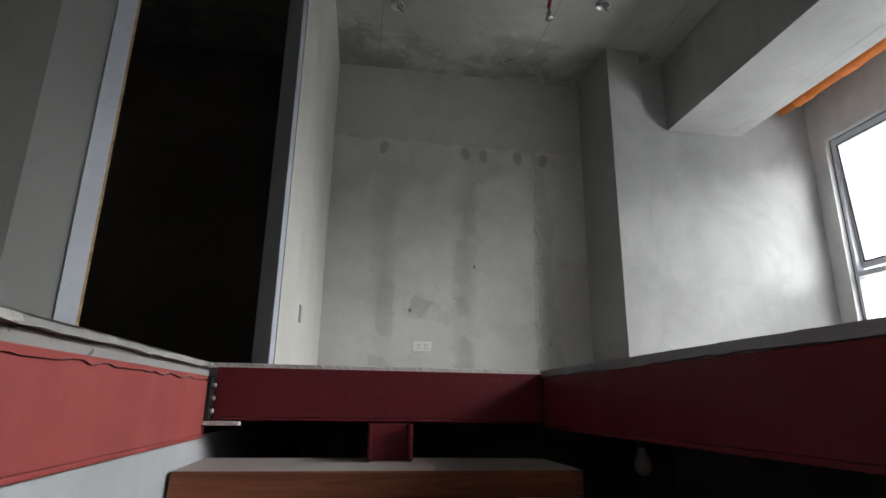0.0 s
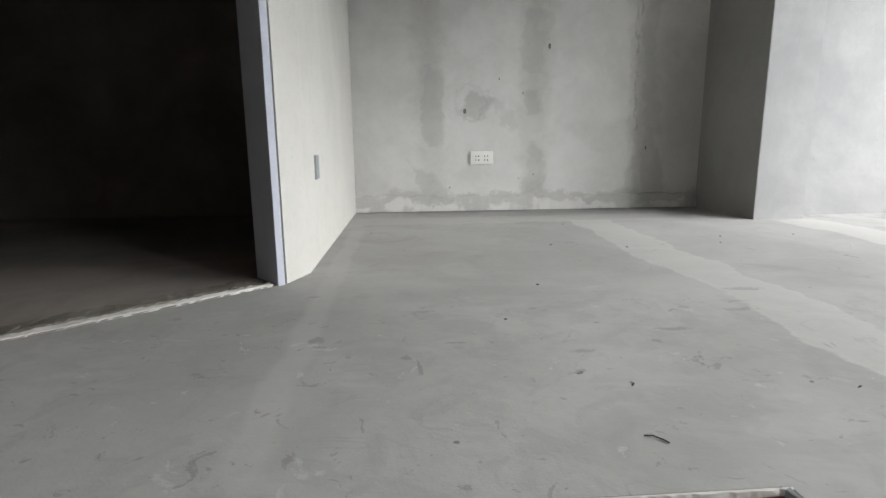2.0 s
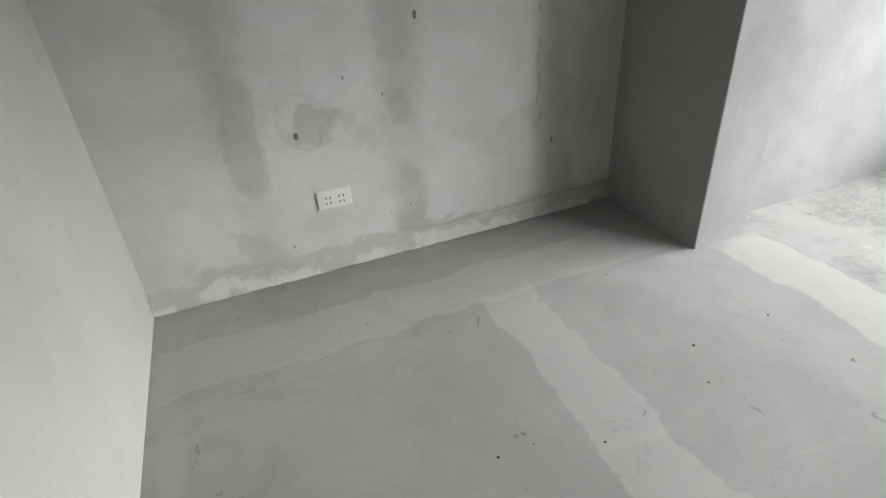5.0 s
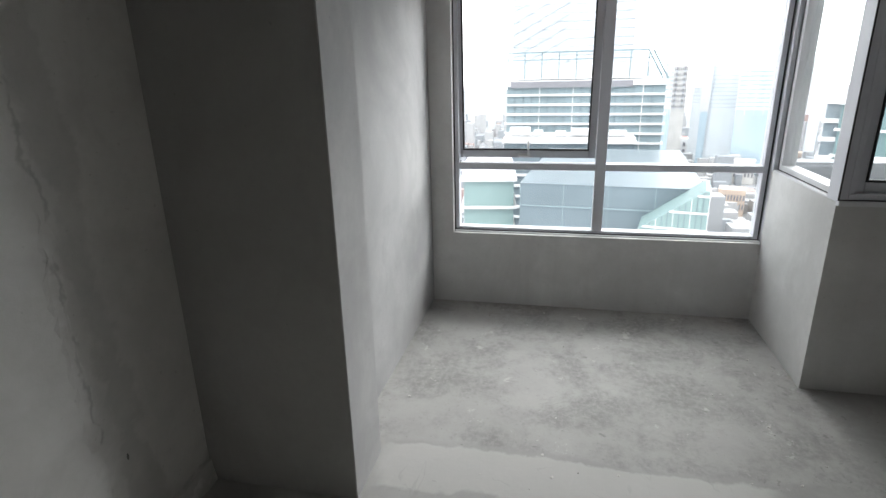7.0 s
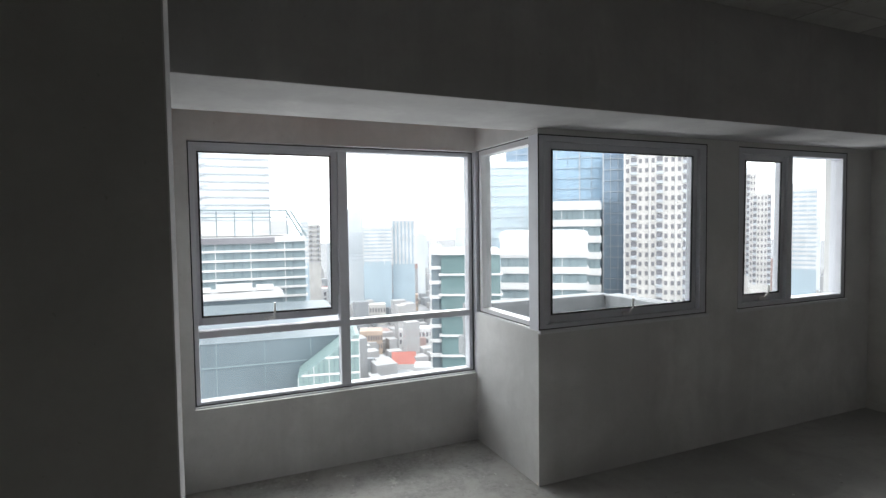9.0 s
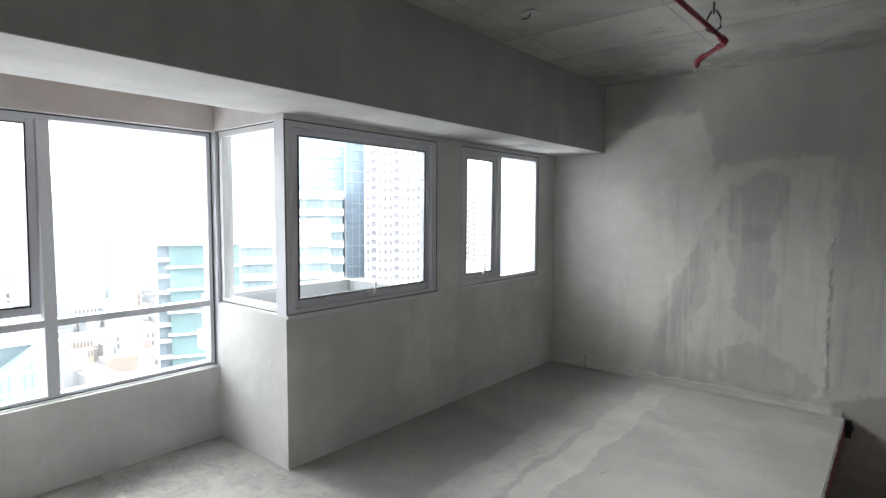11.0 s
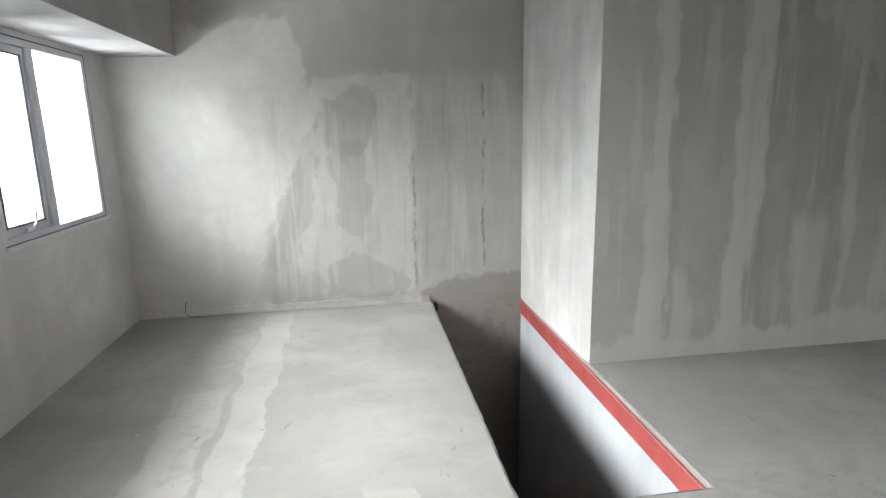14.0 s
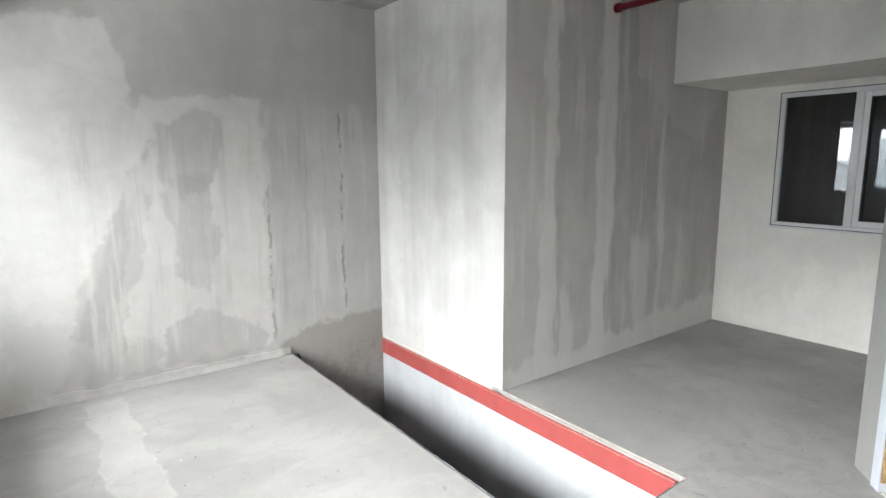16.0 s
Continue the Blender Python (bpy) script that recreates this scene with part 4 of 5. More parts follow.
def ragged_edge(x0, y0, x1, y1, z0, z1, out, n, seed):
    """The broken front of a screed: a thin strip with an uneven face."""
    r = random.Random(seed)
    bm = bmesh.new()
    rows = []
    d = Vector((x1 - x0, y1 - y0)).normalized()
    s = Vector((d.y, -d.x)) * out
    for i in range(n + 1):
        p = Vector((x0, y0)).lerp(Vector((x1, y1)), i / n)
        j, k = r.uniform(0.2, 1.0), r.uniform(0.6, 1.0)
        lowz = z0 + (z1 - z0) * r.uniform(0.0, 0.28)
        rows.append([bm.verts.new((p.x, p.y, z1 + 0.002)), bm.verts.new((p.x + s.x * j, p.y + s.y * j, z1 + 0.001)),
                     bm.verts.new((p.x + s.x * k, p.y + s.y * k, lowz)), bm.verts.new((p.x - s.x, p.y - s.y, lowz))])
    for a, b in zip(rows, rows[1:]):
        for k in range(3):
            bm.faces.new((a[k], b[k], b[k + 1], a[k + 1]))
    return bm


structure("trim_west", ragged_edge(HX0 + 0.004, YS, HX0 + 0.004, HY, -0.013, 0.0, -0.008, 70, 1), M["edge"], "pale screed edge over the stairwell", "trim")
structure("trim_west_lower", ragged_edge(HX0 + 0.002, YS, HX0 + 0.002, HY, -0.042, -0.018, -0.012, 110, 9), M["edge"], "broken mortar strip over the red channel", "trim")
structure("trim_north", ragged_edge(HX0, HY - 0.004, HX1, HY - 0.004, -0.011, 0.0, 0.004, 90, 2), M["edge"], "pale broken screed edge at the stair head", "trim")
structure("trim_east", ragged_edge(HX1 - 0.004, YS, HX1 - 0.004, HY, -0.017, 0.0, -0.009, 80, 5), M["outside"], "grey screed edge beside the stairwell", "trim")

joint = thing("corner_bracket", (HX0 + 0.03, HY - 0.03, -0.13), "rusty steel angle bracket joining the red channels", "bracket")
part("plate", boxes((HX0 + 0.0105, HX0 + 0.0185, HY - 0.045, HY - 0.0125, -0.126, -0.03), bevel=0.001), M["black"], joint)
part("ledge", boxes((HX0 + 0.011, HX0 + 0.085, HY - 0.05, HY - 0.013, -0.136, -0.128), bevel=0.001), M["edge"], joint)
for k in range(3):
    smooth(part("bolt", tube([(HX0 + 0.018, HY - 0.028, -0.05 - 0.028 * k), (HX0 + 0.026, HY - 0.028, -0.05 - 0.028 * k)], 0.006, 6), M["steel"], joint))
under(joint)

stair = thing("staircase", (1.2, 1.2, LOW), "red steel stair with dusty red-brown timber treads", "staircase")
for i in range(1, 15):
    z, y = -0.029 - 0.179 * i, 2.31 - 0.24 * (i - 1)
    if y < 0.0:
        break
    part("tread", boxes((0.824, 1.624, y, y + 0.25, z - 0.052, z), bevel=0.006), M["wood"], stair)
for x0, x1, y0, y1 in ((1.188, 1.196, 2.45, 2.53), (1.278, 1.286, 2.45, 2.53), (1.196, 1.278, 2.486, 2.494)):
    part("post", boxes((x0, x1, y0, y1, -0.206, -0.128), bevel=0.002), M["red"], stair)
for x in (0.9, 1.5):
    bm = bmesh.new()
    pr = [(2.54, -0.262), (2.54, -0.42), (0.2, -0.42 - 0.179 / 0.24 * 2.34), (0.2, -0.262 - 0.179 / 0.24 * 2.34)]
    vs = [[bm.verts.new((x + dx, y, z)) for y, z in pr] for dx in (0, 0.04)]
    bm.faces.new(vs[0])
    bm.faces.new(vs[1][::-1])
    for k in range(4):
        bm.faces.new((vs[0][k], vs[0][(k + 1) % 4], vs[1][(k + 1) % 4], vs[1][k]))
    part("stringer", bm, M["red"], stair)
part("foot", boxes((0.9, 1.54, 0.16, 0.2, LOW, -1.9)), M["red"], stair)
under(stair)

# ---- pipes and fittings ----
pipe = thing("sprinkler_pipe", (2.25, 2.5, 2.5), "dark red sprinkler pipe with elbow hung from the ceiling", "pipe")
smooth(part("pipe", tube([(2.285, 4.10, 2.41), (2.285, 4.10, 2.46), (2.283, 4.06, 2.49), (2.20, 1.13, 2.47), (2.21, 1.09, 2.465), (2.41, 0.84, 2.465), (2.435, 0.825, 2.45), (2.435, 0.825, 2.41)], 0.014), M["red_pipe"], pipe))
smooth(part("sprinkler_head", lathe([(0.016, 0), (0.018, -0.012), (0.009, -0.02), (0.008, -0.04), (0.026, -0.043), (0.026, -0.047), (0.004, -0.05)], (2.285, 4.10, 2.412)), M["steel"], pipe, "brass sprinkler head"))
smooth(part("elbow", tube([(2.2035, 1.19, 2.471), (2.2, 1.12, 2.47), (2.215, 1.085, 2.465), (2.26, 1.03, 2.465)], 0.019), M["red_pipe"], pipe))
smooth(part("elbow", tube([(2.37, 0.89, 2.465), (2.42, 0.832, 2.462), (2.435, 0.825, 2.425)], 0.018), M["red_pipe"], pipe))
smooth(part("sprinkler_head", lathe([(0.016, 0), (0.018, -0.012), (0.009, -0.02), (0.008, -0.04), (0.026, -0.043), (0.026, -0.047), (0.004, -0.05)], (2.435, 0.825, 2.412)), M["steel"], pipe, "brass sprinkler head"))
under(pipe)


def hanger(y, x):
    h = thing("pipe_hanger", (x, y, CEIL), "black steel clevis hanger holding the red pipe", "pipe hanger", "hangers of the sprinkler pipe")
    smooth(part("rod", tube([(x, y, CEIL), (x, y, 2.56)], 0.005, 8), M["black"], h))
    smooth(part("loop", tube([(x - 0.012, y, 2.575), (x - 0.036, y, 2.53), (x - 0.036, y, 2.48), (x, y, 2.455), (x + 0.036, y, 2.48), (x + 0.036, y, 2.53), (x + 0.012, y, 2.575)], 0.005, 8), M["black"], h))
    return under(h)


hanger(1.36, 2.206)
hanger(3.6, 2.262)
short = thing("sprinkler_branch", (-0.2, 1.6, 2.5), "short dark red sprinkler pipe leaving the wall", "pipe")
smooth(part("pipe", tube([(-0.19, 1.302, 2.47), (-0.23, 2.98, 2.47)], 0.022), M["red_pipe"], short))
smooth(part("collar", tube([(-0.19, 1.304, 2.47), (-0.191, 1.34, 2.47)], 0.03), M["red_pipe"], short))
under(short)

for x, z, r in ((4.50, 2.28, 0.05), (4.63, 2.40, 0.035)):
    d = thing("drain_pipe", (x, 3.7, z), "orange plastic drain pipe with fittings above the bay window", "pipe", "pipes above the bay")
    smooth(part("pipe", tube([(x, 2.87, z - 0.01), (x, 4.74, z)], r), M["orange"], d))
    for y in (3.05, 3.62, 4.02, 4.45):
        smooth(part("coupling", tube([(x, y, z - 0.002), (x, y + 0.015, z), (x, y + 0.11, z), (x, y + 0.125, z)], r * 1.22), M["orange"], d))
    smooth(part("branch", tube([(x, 3.66, z), (x - 0.09, 3.72, z + 0.06), (x - 0.09, 3.72, CEIL)], r * 0.85), M["orange"], d))
    under(d)

# ceiling boxes and scraps left in the concrete
for x, y in ((3.05, 1.86), (1.3, 4.45), (2.72, 4.2), (3.2, 3.3), (2.6, 3.8)):
    b = thing("ceiling_box", (x, y, CEIL), "round steel lamp box set in the ceiling", "junction box", "boxes in the ceiling")
    smooth(part("rim", lathe([(0.05, 0.0), (0.052, -0.008), (0.044, -0.01), (0.042, -0.003)], (x, y, CEIL - 0.001)), M["steel"], b))
    part("wire", tube([(x, y, CEIL), (x + 0.015, y, CEIL - 0.03), (x + 0.05, y + 0.02, CEIL - 0.035)], 0.004, 6), M["black"], b)
    under(b)

# ---- sockets ----
ox, oz = 1.628, 0.312
so = thing("wall_socket", (ox, YN, oz), "white double wall socket on the cement wall", "socket")
part("plate", boxes((ox - 0.068, ox + 0.068, YN - 0.011, YN - 0.001, oz - 0.038, oz + 0.038), bevel=0.004), M["plastic"], so)
for k in (-1, 1):
    face = part("outlet", boxes((ox + k * 0.026 - 0.024, ox + k * 0.026 + 0.024, YN - 0.014, YN - 0.0105, oz - 0.026, oz + 0.026), bevel=0.0015), M["plastic"], so)
    for du, dv in ((-0.008, 0.010), (0.008, 0.010), (-0.008, -0.012), (0.008, -0.012)):
        part("slot", boxes((ox + k * 0.026 + du - 0.002, ox + k * 0.026 + du + 0.002, YN - 0.0155, YN - 0.0135, oz + dv - 0.005, oz + dv + 0.005)), M["slot"], face)
under(so)
p = Vector((0.868, 3.94))
bx = thing("wall_box", (p.x, p.y, 0.33), "grey cement-filled box cut into the pale wall", "junction box")
part("filling", boxes((p.x - 0.02, p.x + 0.002, p.y - 0.038, p.y + 0.03, 0.288, 0.37), bevel=0.0015), M["outside"], bx)
under(bx)

# stub at the foot of the patched wall, where the slab edge meets it
stub = thing("steel_stub", (HX1 - 0.02, YS + 0.03, -0.15), "black steel end plate at the corner of the stair opening", "bracket")
part("plate", boxes((HX1 - 0.05, HX1 - 0.011, YS + 0.003, YS + 0.05, -0.125, -0.004), bevel=0.003), M["black"], stub)
part("lug", boxes((HX1 - 0.06, HX1 - 0.05, YS + 0.003, YS + 0.045, -0.07, -0.03), bevel=0.002), M["black"], stub)
under(stub)
cable = thing("loose_cable", (3.55, -0.17, 0), "thin dark cable end curling from the wall onto the floor", "cable")
smooth(part("cable", tube([(3.63, YS + 0.001, 0.12), (3.635, YS + 0.018, 0.10), (3.64, YS + 0.026, 0.04), (3.61, YS + 0.034, 0.008), (3.57, YS + 0.045, 0.003), (3.5, YS + 0.05, 0.003)], 0.0025, 8), M["black"], cable))
under(cable)

# bulb under the slab
BX, BY, BZ = 2.24, 3.23, -0.128
bulb = thing("bare_bulb", (BX, BY, BZ), "bare white bulb in a lampholder under the slab", "lamp")
smooth(part("ceiling_rose", lathe([(0.055, 0), (0.055, -0.03), (0.05, -0.07), (0.02, -0.076), (0.02, -0.105)], (BX, BY, BZ)), M["plastic"], bulb))
smooth(part("bulb", lathe([(0.014, -0.105), (0.016, -0.125), (0.032, -0.155), (0.033, -0.18), (0.02, -0.2), (0.003, -0.207)], (BX, BY, BZ)), M["plastic"], bulb))
under(bulb)

# ---- litter on the floor ----
def crumb(x, y, s, seed, mat, label, cat):
    r = random.Random(seed)
    bm = bmesh.new()
    bmesh.ops.create_icosphere(bm, subdivisions=1, radius=s)
    for v in bm.verts:
        v.co = Vector((v.co.x * r.uniform(0.7, 1.3), v.co.y * r.uniform(0.7, 1.3), max(v.co.z * 0.5, -0.1 * s) * r.uniform(0.7, 1.2)))
    zmin = min(v.co.z for v in bm.verts)
    for v in bm.verts:
        v.co += Vector((0, 0, -zmin))
    ob = tagged(part("mortar_crumb", bm, mat), label, cat, "crumbs on the floor")
    ob.location = (x, y, 0.0)
    ob.rotation_euler = (0, 0, r.uniform(0, 6))
    return ob


rr = random.Random(11)
for i, (x, y) in enumerate([(2.583, 0.953), (2.852, 4.214), (2.518, 4.208), (2.436, 4.065), (2.03, 4.02), (1.75, 4.1), (2.3, 2.9), (1.95, 2.75), (1.4, 3.2), (1.55, 3.5), (2.7, 3.5)]):
    crumb(x, y, rr.uniform(0.003, 0.006), i, M["dark_soil"], "small dark crumb on the cement floor", "debris")
for i in range(46):
    x, y = rr.uniform(3.2, 4.7), rr.uniform(2.95, 4.65)
    if i > 30:
        x, y = rr.uniform(2.6, 3.4), rr.uniform(0.2, 4.4)
    crumb(x, y, rr.uniform(0.003, 0.009), 50 + i, M["edge"], "pale mortar crumb on the cement floor", "debris")

tw = thing("wire_scrap", (1.52, 2.655, 0), "thin bent black wire scrap lying on the floor", "wire")
part("wire", tube([(1.50, 2.667, 0.002), (1.512, 2.664, 0.003), (1.522, 2.655, 0.002), (1.527, 2.645, 0.002)], 0.0011, 6), M["black"], tw)
under(tw)
for x, y, a in ((1.88, 2.614, 0.2), (1.555, 2.833, 1.0), (1.93, 2.788, 0.5)):
    lf = bmesh.new()
    ring = [lf.verts.new((0.006 * math.cos(k) * (1 if math.cos(k) > 0 else 1.6), 0.002 * math.sin(k), 0.0005 + 0.001 * abs(math.sin(k)))) for k in (2 * math.pi * q / 10 for q in range(10))]
    mid = [lf.verts.new((v.co.x * 0.5, v.co.y * 0.5, v.co.z + 0.001)) for v in ring]
    lf.faces.new(mid)
    for q in range(10):
        lf.faces.new((ring[q], ring[(q + 1) % 10], mid[(q + 1) % 10], mid[q]))
    lf.faces.new(ring[::-1])
    leaf = tagged(part("dry_leaf", lf, M["dark_soil"]), "small dry dark leaf on the cement floor", "leaf", "scraps on the floor")
    leaf.location, leaf.rotation_euler = (x, y, 0.0), (0, 0, a)

# ---- the city outside ----
def place(az, dist):
    return 1.4 + dist * math.cos(radians(az)), 4.5 + dist * math.sin(radians(az))


GROUND = -95.0


def unit_mesh(name, mat):
    bm = bmesh.new()
    box(bm, -0.5, 0.5, -0.5, 0.5, -0.5, 0.5)
    me = bpy.data.meshes.new(name)
    bm.to_mesh(me)
    bm.free()
    me.materials.append(mat)
    return me


UNIT = {k: unit_mesh("block", M[k]) for k in M if k.startswith("f_")}


def block(name, key, x0, x1, y0, y1, z0, z1, parent):
    ob = new(name, UNIT[key])
    ob.location = ((x0 + x1) / 2, (y0 + y1) / 2, (z0 + z1) / 2)
    ob.scale = (x1 - x0, y1 - y0, z1 - z0)
    ob.parent = parent
    return ob


def tower(az, dist, width, deep, top, style, label, turn=0.0, floor_h=3.6, low=GROUND, seen=-40.0):
    """A tower whose front faces the room: u across, depth away; storeys built down to where they can be seen."""
    x, y = place(az, dist)
    ob = tagged(new("tower_block"), label, "building", "towers of the city")
    ob.matrix_basis = Matrix.Translation((x, y, low)) @ Matrix.Rotation(radians(az - 90 + turn), 4, "Z")
    h, w2 = top - low, width / 2
    s0 = max(0.0, seen - low)
    core = {"band": "f_grey", "blue": "f_blue", "deep": "f_deep", "green": "f_green", "flat": "f_cream", "haze": "f_mistglass", "slate": "f_dim", "hall": "f_dim", "teal": "f_teal", "mist": "f_mist", "pale_blue": "f_mistglass"}[style]
    block("wall", core, -w2, w2, 0, deep, 0, h, ob)
    k = int((h - s0) / floor_h)
    if style in ("band", "green", "slate", "teal"):
        for i in range(k):
            z = h - i * floor_h
            block("spandrel", "f_white", -w2 - 0.4, w2 + 0.4, -0.5, deep, z - floor_h * (0.42 if style == "band" and floor_h > 3 else 0.22 if style in ("band", "slate") else 0.09), z, ob)
    if style == "band":
        for i in range(1, int(width / 1.7)):
            u = -w2 + 1.7 * i
            block("mullion", "f_white" if i % 4 == 0 else "f_dim", u - 0.07, u + 0.07, -0.2, 0.0, s0, h, ob)
    if style == "mist":
        for i in range(min(k, 40)):
            block("spandrel", "f_haze", -w2, w2, -0.3, 0.0, h - i * floor_h - 0.5, h - i * floor_h, ob)
    if style in ("blue", "deep", "haze", "pale_blue"):
        n = max(3, int(width / (6 if style == "haze" else 3.4)))
        for i in range(n + 1):
            u, half = -w2 + width * i / n, ((0.22 if i % 3 == 0 else 0.07) if dist < 300 else 1.0 if style == "pale_blue" else 0.3)
            block("mullion", "f_white" if dist > 300 else "f_haze", u - half, u + half, -0.4, 0.0, s0, h, ob)
        for i in range(min(k, 32)):
            z, thick = h - i * floor_h, (2.1 if style == "haze" else 1.3 if i % 8 == 0 and style == "pale_blue" else 0.14)
            block("spandrel", "f_white" if style == "haze" else "f_haze", -w2, w2, -0.3, 0.0, z - thick, z, ob)
    if style == "hall":
        for i in range(5):
            u = -w2 + width * i / 4
            block("rib", "f_grey", u - 0.035, u + 0.035, -0.05, deep, h - 6.0, h + 0.03, ob)
        block("gutter", "f_grey", -w2, w2, -0.12, 0.0, h - 2.6, h - 2.45, ob)
    if style == "flat":
        n = max(5, int(width / 1.75))
        pitch = width / n
        for j in range(0, n, 4):
            block("pier", "f_white", -w2 + pitch * j - 0.2, -w2 + pitch * j + 0.2, -0.6, 0.0, s0, h, ob)
        for i in range(min(k, 30)):
            z = h - i * floor_h
            for j in range(n):
                u = -w2 + pitch * (j + 0.5)
                if j % 4 == 1:
                    block("balcony", "f_haze", u - pitch * 0.5, u + pitch * 0.5, -1.0, 0.0, z - floor_h * 0.98, z - floor_h * 0.66, ob)
                    block("window", "f_win", u - pitch * 0.46, u + pitch * 0.46, -0.12, 0.0, z - floor_h * 0.66, z - floor_h * 0.12, ob)
                else:
                    block("window", "f_win", u - pitch * 0.24, u + pitch * 0.24, -0.12, 0.0, z - floor_h * 0.75, z - floor_h * 0.28, ob)
    block("roof", "f_dim" if style == "hall" else "f_white", -w2 - 0.1, w2 + 0.1, -0.1, deep + 0.1, h, h + (0.05 if style == "hall" else 0.3 if style == "green" else 0.7), ob)
    if width > 14 and style in ("haze", "blue", "flat"):
        block("plant_room", "f_mist", -w2 * 0.5, w2 * 0.4, deep * 0.2, deep * 0.7, h + 1.0, h + 4.5, ob)
    return ob


def facing(az_left, az_right, rise, dist, deep, style, label, **more):
    """A tower that fills the bearings between two azimuths and rises to an angle above the eye."""
    half = (az_left - az_right) / 2
    return tower((az_left + az_right) / 2, dist, 2 * dist * math.tan(radians(half)), deep, 1.5 + dist * math.tan(radians(rise)), style, label, **more)


facing(5.4, -9.5, -1.4, 120, 30, "band", "white office building with glass bands", floor_h=1.95)
# far towers: their pale colours imitate haze, the air itself is clear
lattice = facing(5.0, -6.3, 11.0, 230, 30, "mist", "tall glass tower with haze painted into its pale colour", floor_h=3.0)
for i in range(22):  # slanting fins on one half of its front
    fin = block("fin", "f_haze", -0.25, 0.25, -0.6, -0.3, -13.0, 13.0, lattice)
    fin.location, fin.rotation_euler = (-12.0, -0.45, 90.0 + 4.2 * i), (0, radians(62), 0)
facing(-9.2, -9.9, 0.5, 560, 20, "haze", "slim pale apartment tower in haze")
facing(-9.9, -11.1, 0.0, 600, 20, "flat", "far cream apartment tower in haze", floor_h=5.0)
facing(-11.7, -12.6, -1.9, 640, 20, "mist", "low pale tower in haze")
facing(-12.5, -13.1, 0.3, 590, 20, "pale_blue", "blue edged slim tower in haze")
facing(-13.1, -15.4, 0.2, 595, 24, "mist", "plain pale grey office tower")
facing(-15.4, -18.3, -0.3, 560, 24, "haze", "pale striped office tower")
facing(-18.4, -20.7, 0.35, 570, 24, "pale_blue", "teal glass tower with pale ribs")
facing(-12.3, -15.4, 1.5, 900, 18, "mist", "distant tower painted pale for haze")
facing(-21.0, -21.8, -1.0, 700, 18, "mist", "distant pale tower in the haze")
facing(-23.4, -29.6, -3.1, 96, 16, "green", "green glass building with white bands")
facing(-22.4, -23.45, -2.9, 97, 14, "slate", "narrow dark glass wing with white balconies", floor_h=2.6)
office = facing(-29.7, -38.4, -1.3, 125, 30, "band", "white office block with dark glass strips")
oh = 1.5 + 125 * math.tan(radians(-1.3)) - GROUND
block("parapet", "f_white", -9.6, 9.6, -0.7, 0.0, oh - 4.6, oh, office)
facing(-28.7, -32.9, 6.0, 190, 26, "pale_blue", "pale blue glass tower")
facing(-30.3, -33.6, 9.0, 200, 26, "deep", "dark blue glass tower")
tower(-37.12, 200, 20.0, 30, 42.0, "blue", "tall blue glass tower with white bands")
tower(-36.71, 180, 18.7, 20, 7.4, "band", "white banded office building", floor_h=5.2)
tower(-41.04, 190, 7.0, 24, 25.7, "deep", "slim deep blue glass tower")
tower(-44.94, 175, 18.0, 24, 29.2, "flat", "cream apartment tower with balconies", floor_h=2.8)
facing(-51.4, -53.4, 4.1, 420, 24, "flat", "far cream apartment tower", floor_h=4.0)
facing(-52.9, -54.6, 2.2, 380, 24, "flat", "distant cream apartment tower", floor_h=3.6)
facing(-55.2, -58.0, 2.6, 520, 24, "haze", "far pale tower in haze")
facing(-59.0, -63.5, 3.2, 560, 24, "mist", "far block painted pale for haze")
tower(-5.3, 62, 19.5, 30, -10.9, "hall", "slate blue glass roof hall below")
tower(7.0, 70, 6.4, 16, -11.7, "teal", "green glass box of a low building")

# white roof terrace with plant boxes below the office
terrace = facing(5.6, -7.2, -6.9, 112, 8, "slate", "white roof terrace with plant boxes", floor_h=2.2)
th = 1.5 + 112 * math.tan(radians(-6.9)) - GROUND
for u0, u1, dz in ((-11.6, -7.5, 1.5), (-6.8, -5.0, 0.9), (-2.5, -0.5, 0.8), (0.6, 7.0, 1.3), (7.8, 11.0, 0.9)):
    block("plant_box", "f_white", u0, u1, 1.0, 3.0, th + 1.0, th + 1.0 + dz, terrace)

# glass building whose sloping roofline rises beside the hall
wing = tagged(new("glass_wing"), "glass building with white floors and a sloping roofline", "building")
wx, wy = place(-11.6, 57)
wing.matrix_basis = Matrix.Translation((wx, wy, 1.5)) @ Matrix.Rotation(radians(-101.6), 4, "Z")
slope = [(-3.2, -30.0), (3.1, -30.0), (3.1, -11.4), (2.7, -11.4), (-3.2, -15.6)]
wb = bmesh.new()
fr, bk = ([wb.verts.new((u, d, v)) for u, v in slope] for d in (0.0, 6.0))
wb.faces.new(fr)
wb.faces.new(bk[::-1])
for k in range(5):
    wb.faces.new((fr[k], fr[(k + 1) % 5], bk[(k + 1) % 5], bk[k]))
part("wall", wb, M["f_teal"], wing)
for z in (-11.9, -13.6, -15.3, -17.0, -18.7):
    left = max(-3.2, -3.2 + (z + 15.6) / 4.2 * 5.9)
    block("spandrel", "f_white", left, 3.15, -0.12, 0.0, z - 0.1, z + 0.1, wing)
for i in range(13):
    u = -3.1 + 0.515 * i
    top = min(-11.4, -15.6 + (u + 3.2) / 5.9 * 4.2)
    block("mullion", "f_white" if i % 3 == 0 else "f_dim", u - 0.03, u + 0.03, -0.08, 0.0, -24.0, top, wing)

crown = tagged(new("roof_frame"), "white steel crown frame on the office roof", "roof frame")
x, y = place(-2.05, 120)
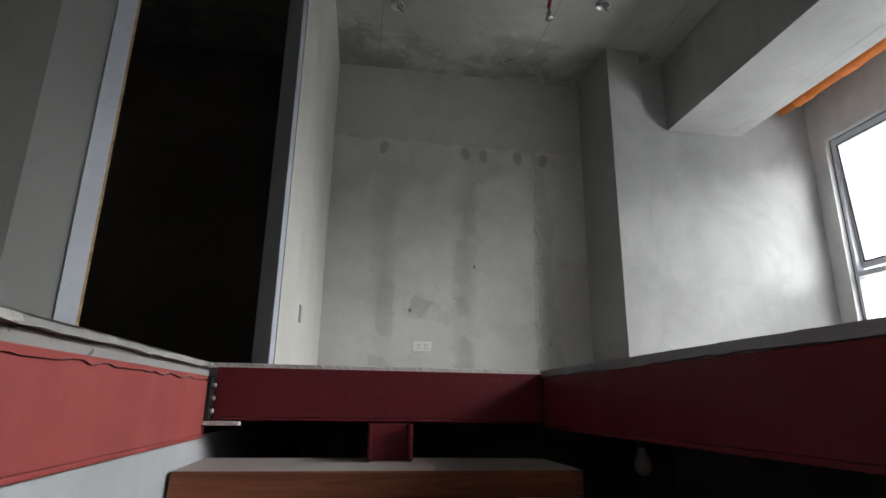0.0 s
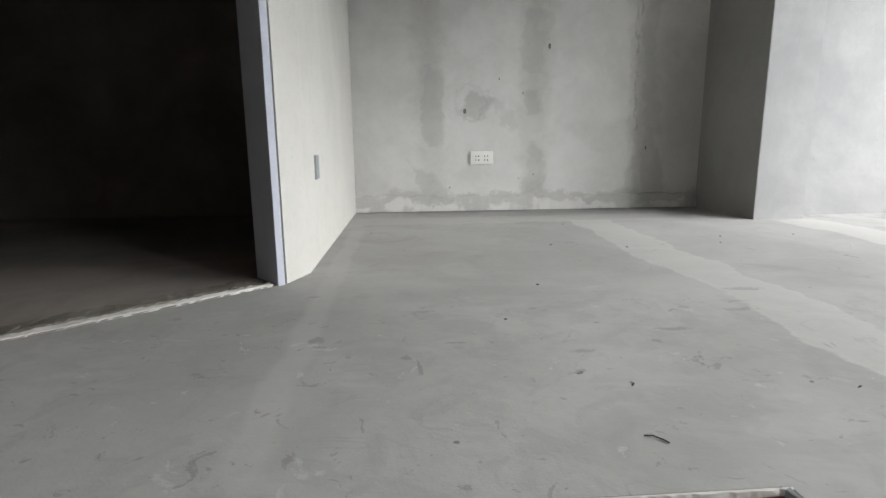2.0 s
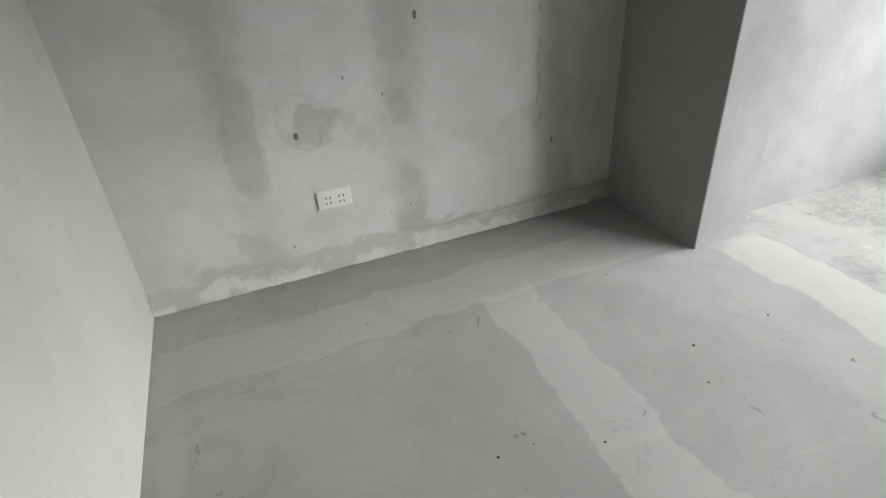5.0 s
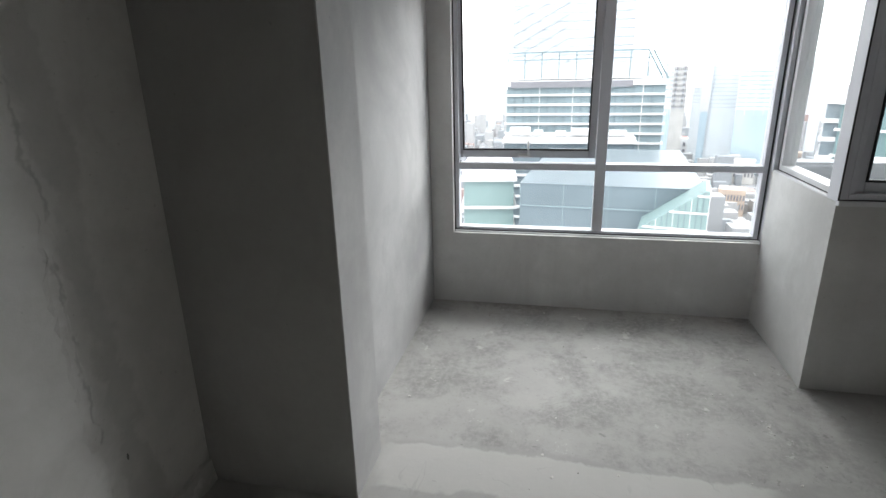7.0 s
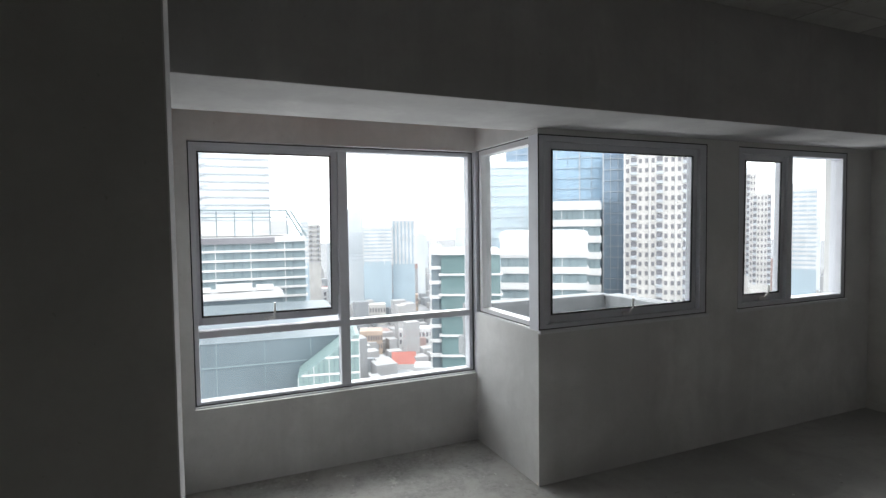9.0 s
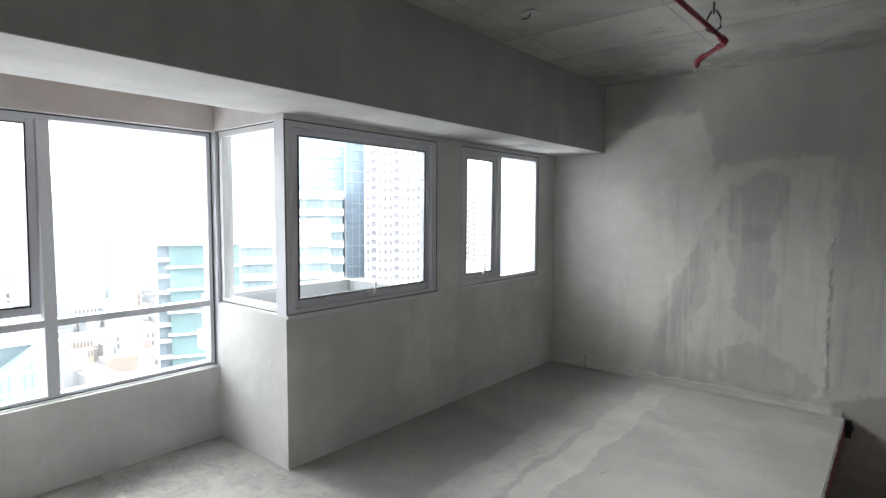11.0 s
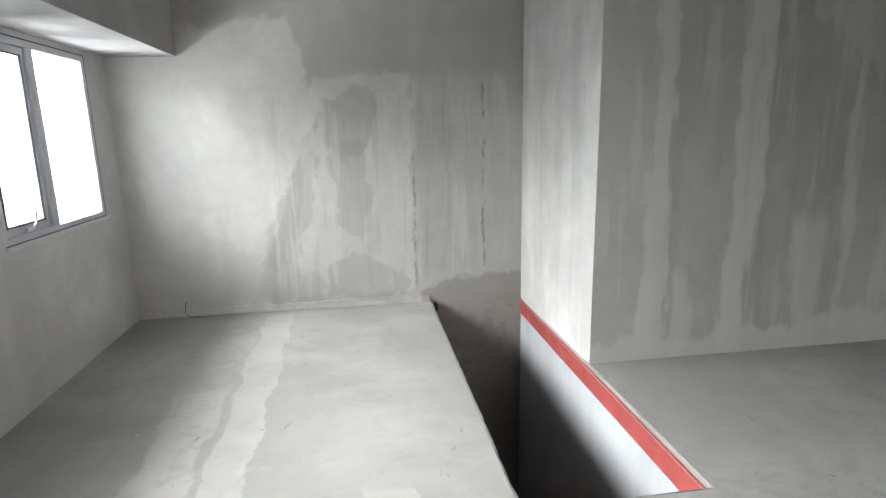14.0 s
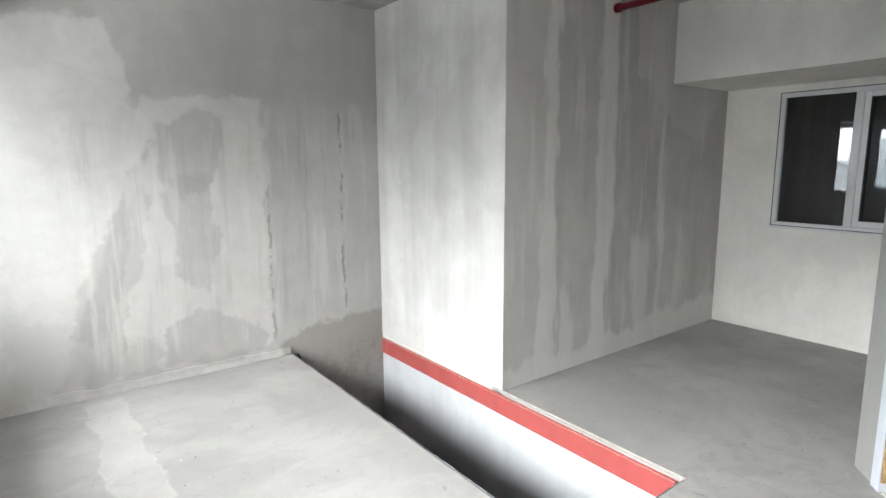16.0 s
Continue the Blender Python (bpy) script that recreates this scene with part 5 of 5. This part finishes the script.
crown.matrix_basis = Matrix.Translation((x, y, -0.4)) @ Matrix.Rotation(radians(-92.05), 4, "Z")
block("plant_wall", "f_white", -15.2, 12.5, 4, 16, 0, 3.0, crown)
block("louvre", "f_win", -14.9, 9.5, -0.52, -0.1, -1.75, -0.5, crown)
block("rail", "f_grey", -15.6, 12.2, 0.6, 1.0, 5.0, 5.35, crown)
block("rail", "f_grey", -15.6, 12.6, 0.6, 1.0, 3.6, 3.85, crown)
for i in range(9):
    u = -15.6 + 27.8 * i / 8
    block("post", "f_grey", u - 0.12, u + 0.12, 0.6, 1.0, 0, 5.1, crown)
for du in (0.0, 0.9):
    br = block("brace", "f_grey", -0.18, 0.18, 0.6, 1.0, -3.2, 3.2, crown)
    br.location, br.rotation_euler = (13.6 + du, 0.8, 2.4), (0, radians(-30), 0)

# nearer roofs of the low city that stand out by colour
for az0, az1, el0, el1, key, label in ((-18.1, -20.7, -13.5, -15.6, "f_roof", "low hall with a faded red roof"), (-9.9, -13.8, -6.5, -8.4, "f_white", "long white market hall far below"), (-10.1, -12.9, -6.35, -7.0, "f_roof", "red roof sign wall of the market hall"),
                                       (-19.0, -21.0, -7.4, -9.2, "f_peach", "peach painted block far below"), (-18.9, -22.5, -10.9, -13.0, "f_white", "white block with window rows far below"), (-15.0, -17.6, -8.3, -10.4, "f_cream", "cream low block far below"),
                                       (-20.5, -22.4, -14.8, -16.5, "f_white", "white flat roof far below"), (-14.9, -17.2, -11.0, -13.5, "f_peach", "pale brown block far below")):
    d = -(GROUND - 1.5) / math.tan(radians(-el1))
    px, py = place((az0 + az1) / 2, d)
    ob = tagged(new("low_building"), label, "building", "low buildings of the city")
    ob.matrix_basis = Matrix.Translation((px, py, GROUND)) @ Matrix.Rotation(radians((az0 + az1) / 2 - 90), 4, "Z")
    w2, hh = d * math.tan(radians((az0 - az1) / 2)), 1.5 + d * math.tan(radians(el0)) - GROUND
    block("wall", "f_white" if key == "f_roof" else key, -w2, w2, 0, 14, 0, hh * (0.55 if key == "f_roof" else 1.0), ob)
    if key == "f_roof":
        rf = bmesh.new()
        vs = [rf.verts.new(v) for v in ((-w2, 0, hh * 0.55), (w2, 0, hh * 0.55), (w2, 9, hh), (-w2, 9, hh), (-w2, 14, hh * 0.55), (w2, 14, hh * 0.55))]
        for f in ((0, 1, 2, 3), (3, 2, 5, 4), (0, 3, 4), (1, 5, 2), (0, 4, 5, 1)):
            rf.faces.new([vs[k] for k in f])
        part("roof", rf, M["f_roof"], ob)
    else:
        for j in range(2):
            for i in range(9):
                u = -w2 + 2 * w2 * (i + 0.5) / 9
                block("window", "f_win", u - w2 * 0.06, u + w2 * 0.06, -0.2, 0.0, hh * (0.3 + 0.33 * j), hh * (0.5 + 0.33 * j), ob)
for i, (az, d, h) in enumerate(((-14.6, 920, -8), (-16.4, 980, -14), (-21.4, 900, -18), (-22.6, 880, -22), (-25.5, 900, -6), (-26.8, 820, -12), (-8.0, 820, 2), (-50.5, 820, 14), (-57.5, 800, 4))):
    tower(az, d, 12 + 5 * (i % 3), 16, h, "mist", "distant tower coloured pale to imitate haze")
structure("ground", boxes((-100, 3000, -2500, 2500, GROUND - 1, GROUND)), M["ground"], "pale hazy city ground far below", "ground")
low_rise = bmesh.new()
rc = random.Random(21)
for i in range(4200):
    d = 70 + 1100 * rc.random() ** 1.3
    az = rc.uniform(-75, 40)
    x, y = place(az, d)
    w, l, h = rc.uniform(4, 12), rc.uniform(4, 13), rc.uniform(4, 13) + (rc.random() < 0.12) * rc.uniform(5, 25)
    box(low_rise, x - w / 2, x + w / 2, y - l / 2, y + l / 2, GROUND, GROUND + h)
ls = Nodes("mixed_low_rise_roofs", 0.85)
ramp = ls.mix(ls.step(ls.island, 0.55, 0.6), (0.39, 0.39, 0.398), (0.27, 0.285, 0.307))
ramp = ls.mix(ls.step(ls.island, 0.92, 0.93), ramp, (0.345, 0.247, 0.232))
ls.color(ls.mix(ls.math("MULTIPLY", ls.step(ls.noise(0.4, 3, 0.6), 0.4, 0.7), 0.3), ramp, (0.285, 0.3, 0.3)))
tagged(part("low_rise_houses", low_rise, ls.m), "pale sprawl of low city houses with mixed roofs", "buildings", kind="stuff")
